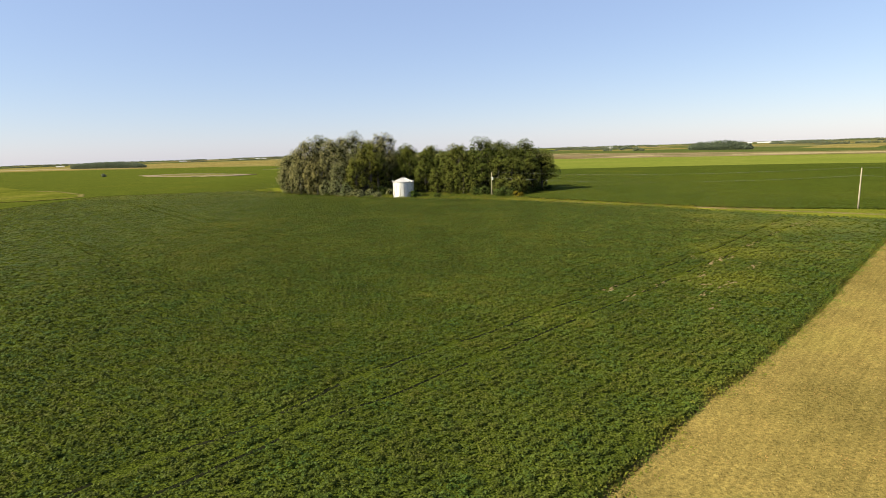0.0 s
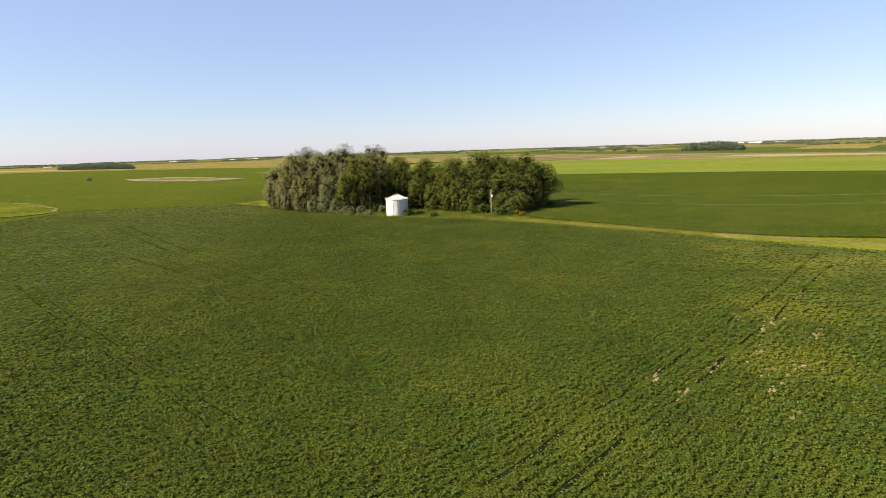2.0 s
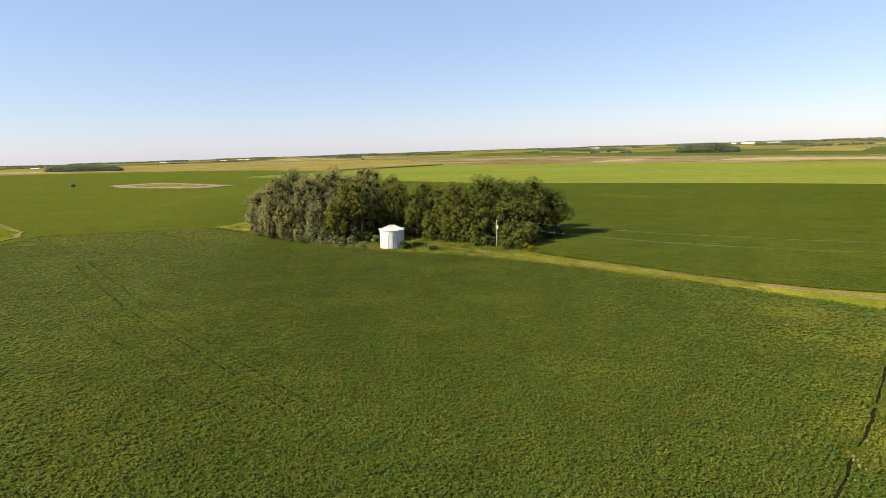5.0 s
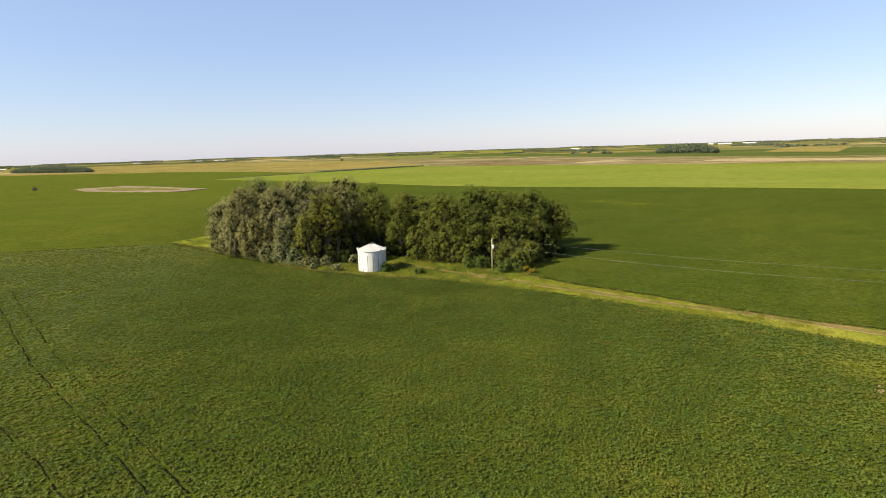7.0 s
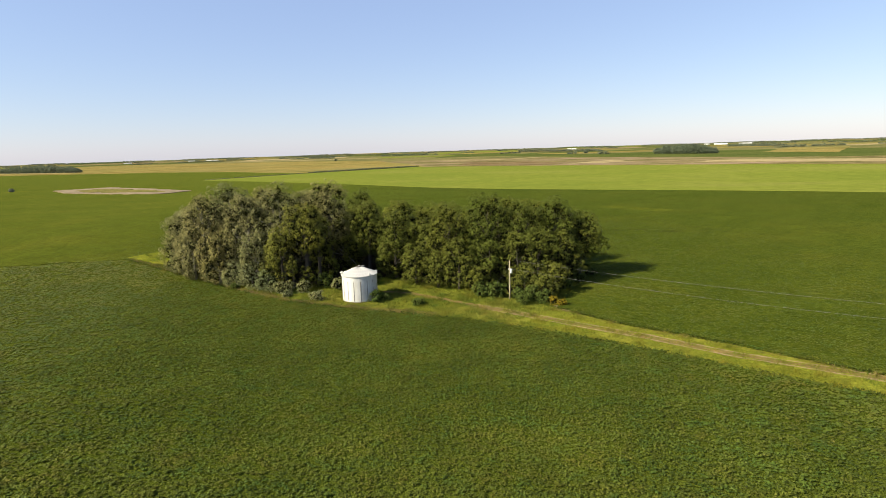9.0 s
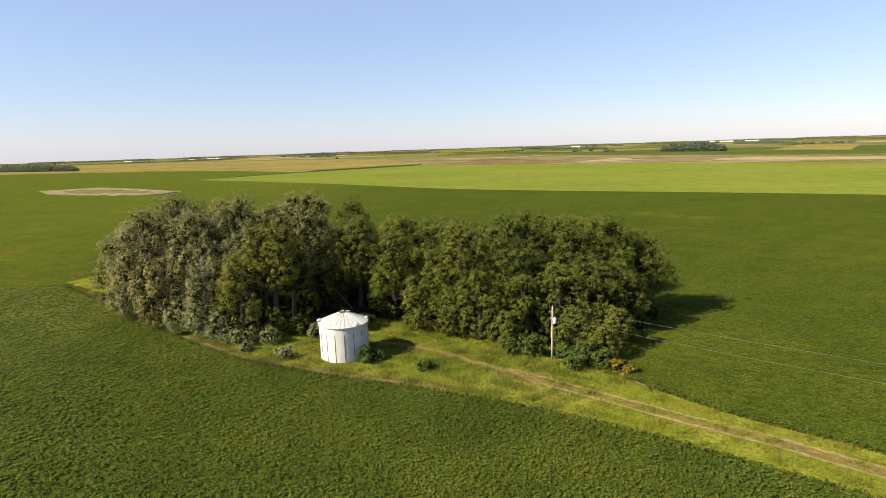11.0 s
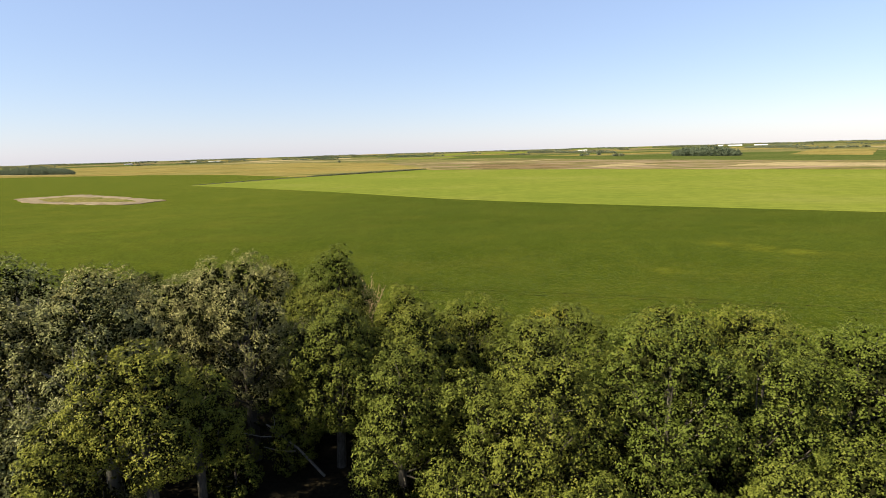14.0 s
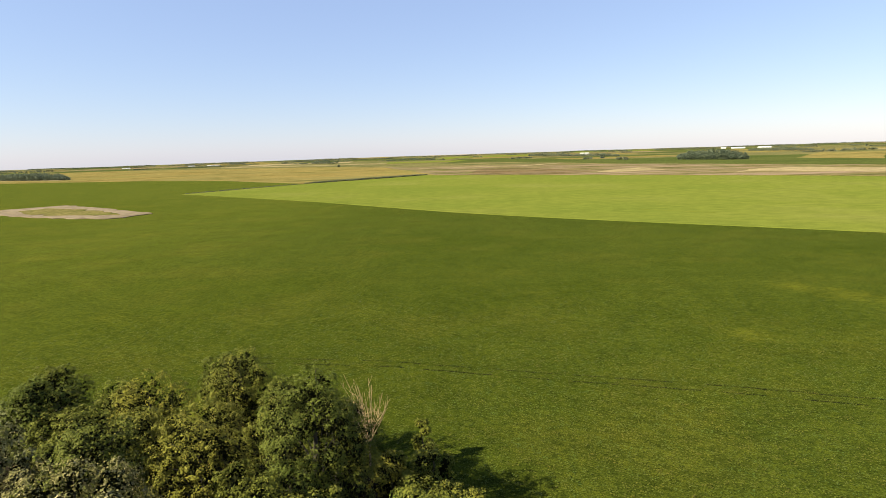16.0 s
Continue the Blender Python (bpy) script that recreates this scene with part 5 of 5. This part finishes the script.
# ---- far woods, shelter belts and farm buildings ----


def far_wood(name, box, tall, count, leaf, label, seed, crown=7.0):
    """A distant wood: many rounded crowns of leaf clumps, with an uneven top."""
    r = np.random.default_rng(seed)
    (x0, y0), (x1, y1), depth = box
    L = math.hypot(x1 - x0, y1 - y0)
    domes = max(2, int(L * depth / (crown * crown * 1.3)))
    domes = min(domes, max(2, count // 18))
    f = r.random(domes)
    off = r.uniform(-0.5, 0.5, domes) * depth * np.sqrt(np.maximum(0.05, 1 - (2 * f - 1) ** 4))
    cx, cy = x0 + (x1 - x0) * f - (y1 - y0) / L * off, y0 + (y1 - y0) * f + (x1 - x0) / L * off
    top = tall * r.uniform(0.55, 1.0, domes) * (1 - 0.45 * np.abs(2 * f - 1) ** 3)
    wide = np.minimum(crown * r.uniform(0.7, 1.25, domes), top * 0.75)
    which = r.integers(0, domes, count)
    d = unit(r.normal(size=(count, 3)) + np.array([0, 0, 0.35]))
    at = np.stack([cx[which] + d[:, 0] * wide[which], cy[which] + d[:, 1] * wide[which], height(cx[which], cy[which]) + top[which] * (0.52 + 0.48 * d[:, 2])], -1)
    at += r.normal(size=(count, 3)) * leaf * 0.25
    at[:, 2] = np.maximum(at[:, 2], height(at[:, 0], at[:, 1]) + 0.2)
    facing = unit(d + r.normal(size=(count, 3)) * 0.45)
    s = leaf * r.uniform(0.6, 1.4, count)
    me = quads_mesh(name, leaf_corners(at, facing, s, s * 0.8))
    return tagged(finish(new(name, me), HAZY_LEAF), label, "far woods", kind="stuff")


far_wood("far_wood", ((765, 2050), (890, 1880), 50), 33, 13000, 2.8, "rounded wood of full green trees in the far fields", 1)
far_wood("far_wood", ((618, 2225), (648, 2180), 16), 12, 1200, 2.0, "small clump of trees in the far fields", 2)
far_wood("far_wood", ((-1600, 2230), (-1180, 2010), 60), 25, 18000, 2.8, "long dark wood on the far plain", 3)
far_wood("far_wood", ((506, 3438), (654, 3050), 50), 19, 4500, 3.4, "low wood on the far plain", 5)
far_wood("far_wood", ((660, 3040), (779, 2708), 26), 15, 3000, 3.0, "thin line of trees on the far plain", 21)
far_wood("far_wood", ((1555, 3087), (1584, 2640), 60), 17, 3600, 3.2, "trees round a far farmstead", 15)
for x, y, t in ((1612, 2612, 9), (1640, 2593, 8), (1668, 2574, 10), (1700, 2552, 12), (1728, 2533, 9), (1752, 2517, 11), (-703, 3485, 17), (-640, 3395, 10), (-551, 3144, 9), (-540, 3120, 7), (-393, 2412, 11)):
    far_wood("far_tree", ((x - 4, y), (x + 5, y + 3), 8), t, 260, 2.2, "single round tree on the far plain", x + y, 5.0)
far_wood("far_wood", ((-540, 812), (-534, 806), 5), 5, 700, 0.9, "lone round tree in the soybeans", 4, 2.5)
ditch = far_wood("ditch_weeds", ((-258, 1247), (-40, 1503), 9), 4.2, 9000, 1.5, "dark weedy ditch between two fields", 6, 1.6)
far_wood("ditch_weeds", ((-376, 1014), (-258, 1246), 4), 2.0, 4000, 1.0, "dark weedy ditch between two fields", 8, 0.9)
strip("field_edge", [(-50, 1492), (62, 1402), (242, 1262), (402, 1092), (507, 962), (593, 847), (905, 402)], 9.0, 0.62, LANE_GRASS, "pale grassy edge between crop and wetland", "grass", 1.5, 71)
strip("mown_strip", [(129, 618), (148, 596), (165, 575)], 1.6, 0.56, LANE_GRASS, "pale thin strip in the ripening crop", "grass", 0.4, 72)
strip("weedy_strip", [(-640, 742), (-563, 785), (-520, 818)], 9.0, 0.5, GRASS, "yellow-green weedy strip in the soybeans", "grass", 1.5, 74)
belt = random.Random(9)
for y in (2500, 2900, 3300, 3700, 4100, 4500, 4800):
    x = -0.85 * y
    while x < 0.95 * y:
        w = belt.uniform(40, 420) if y < 4400 else belt.uniform(300, 700)
        if belt.random() < (0.42 if y < 4000 else 0.9) and not (x < -300 and y < 3300):
            far_wood("shelter_belt", ((x, y + belt.uniform(-120, 120)), (x + w, y + belt.uniform(-120, 120)), 30), belt.uniform(4.5, 8.5), int(w * 3.2 + 90), 4.8, "far shelter belt of trees near the skyline", belt.randrange(1000))
        x += w + belt.uniform(60, 420)


def barn(x, y, long, deep, wall, ridge, turn, label):
    """A far farm building: walls, a pitched roof with eaves, a door and windows."""
    ob = thing("barn", (x, y, float(height(x, y)) + 0.3), label, "barn", "far farm buildings", turn)
    hx, hy = long / 2, deep / 2
    v = [(-hx, -hy, 0), (hx, -hy, 0), (hx, hy, 0), (-hx, hy, 0), (-hx, -hy, wall), (hx, -hy, wall), (hx, hy, wall), (-hx, hy, wall), (-hx, 0, ridge), (hx, 0, ridge)]
    part_of(ob, "wall", mesh_of("wall", v, [(0, 1, 5, 4), (1, 2, 6, 9, 5), (2, 3, 7, 6), (3, 0, 4, 8, 7)]), WHITE_PAINT)
    o = 0.5
    for s in (-1, 1):
        rv = [(-hx - o, s * (hy + o), wall - 0.25), (hx + o, s * (hy + o), wall - 0.25), (hx + o, 0, ridge + 0.1), (-hx - o, 0, ridge + 0.1)]
        rv += [(a, b, c + 0.15) for a, b, c in rv]
        part_of(ob, "roof", mesh_of("roof", rv, [(0, 1, 2, 3), (4, 5, 6, 7), (0, 1, 5, 4), (1, 2, 6, 5), (2, 3, 7, 6), (3, 0, 4, 7)]), GREY_ROOF)
    part_of(ob, "door", box_mesh("door", 4.0, 0.2, wall * 0.75, (-hx * 0.5, -hy - 0.05, wall * 0.375)), GREY_ROOF, "wide grey sliding door")
    for k in range(3):
        part_of(ob, "window", box_mesh("window", 1.4, 0.15, 1.1, (hx * (0.1 + 0.3 * k), -hy - 0.04, wall * 0.55)), DARK_STEEL)
    return ob


for x, y, l, d, w, rdg, t in ((-1900, 3700, 70, 18, 4.5, 7.5, 28), (-1380, 3720, 120, 18, 4.5, 7.5, 14), (-1500, 3690, 60, 18, 4.5, 7.5, 20), (1930, 3900, 130, 30, 7, 11, -24), (2010, 3780, 60, 24, 7, 10, -24), (2055, 3820, 120, 30, 7, 11, -30), (1880, 3990, 50, 22, 6, 10, -20), (815, 3430, 80, 28, 8, 13, -12), (-2150, 2900, 60, 18, 5, 8, 30)):
    barn(x, y, l * 0.62, d * 0.7, w * 0.8, rdg * 0.8, t, "long white farm building with a pale roof")
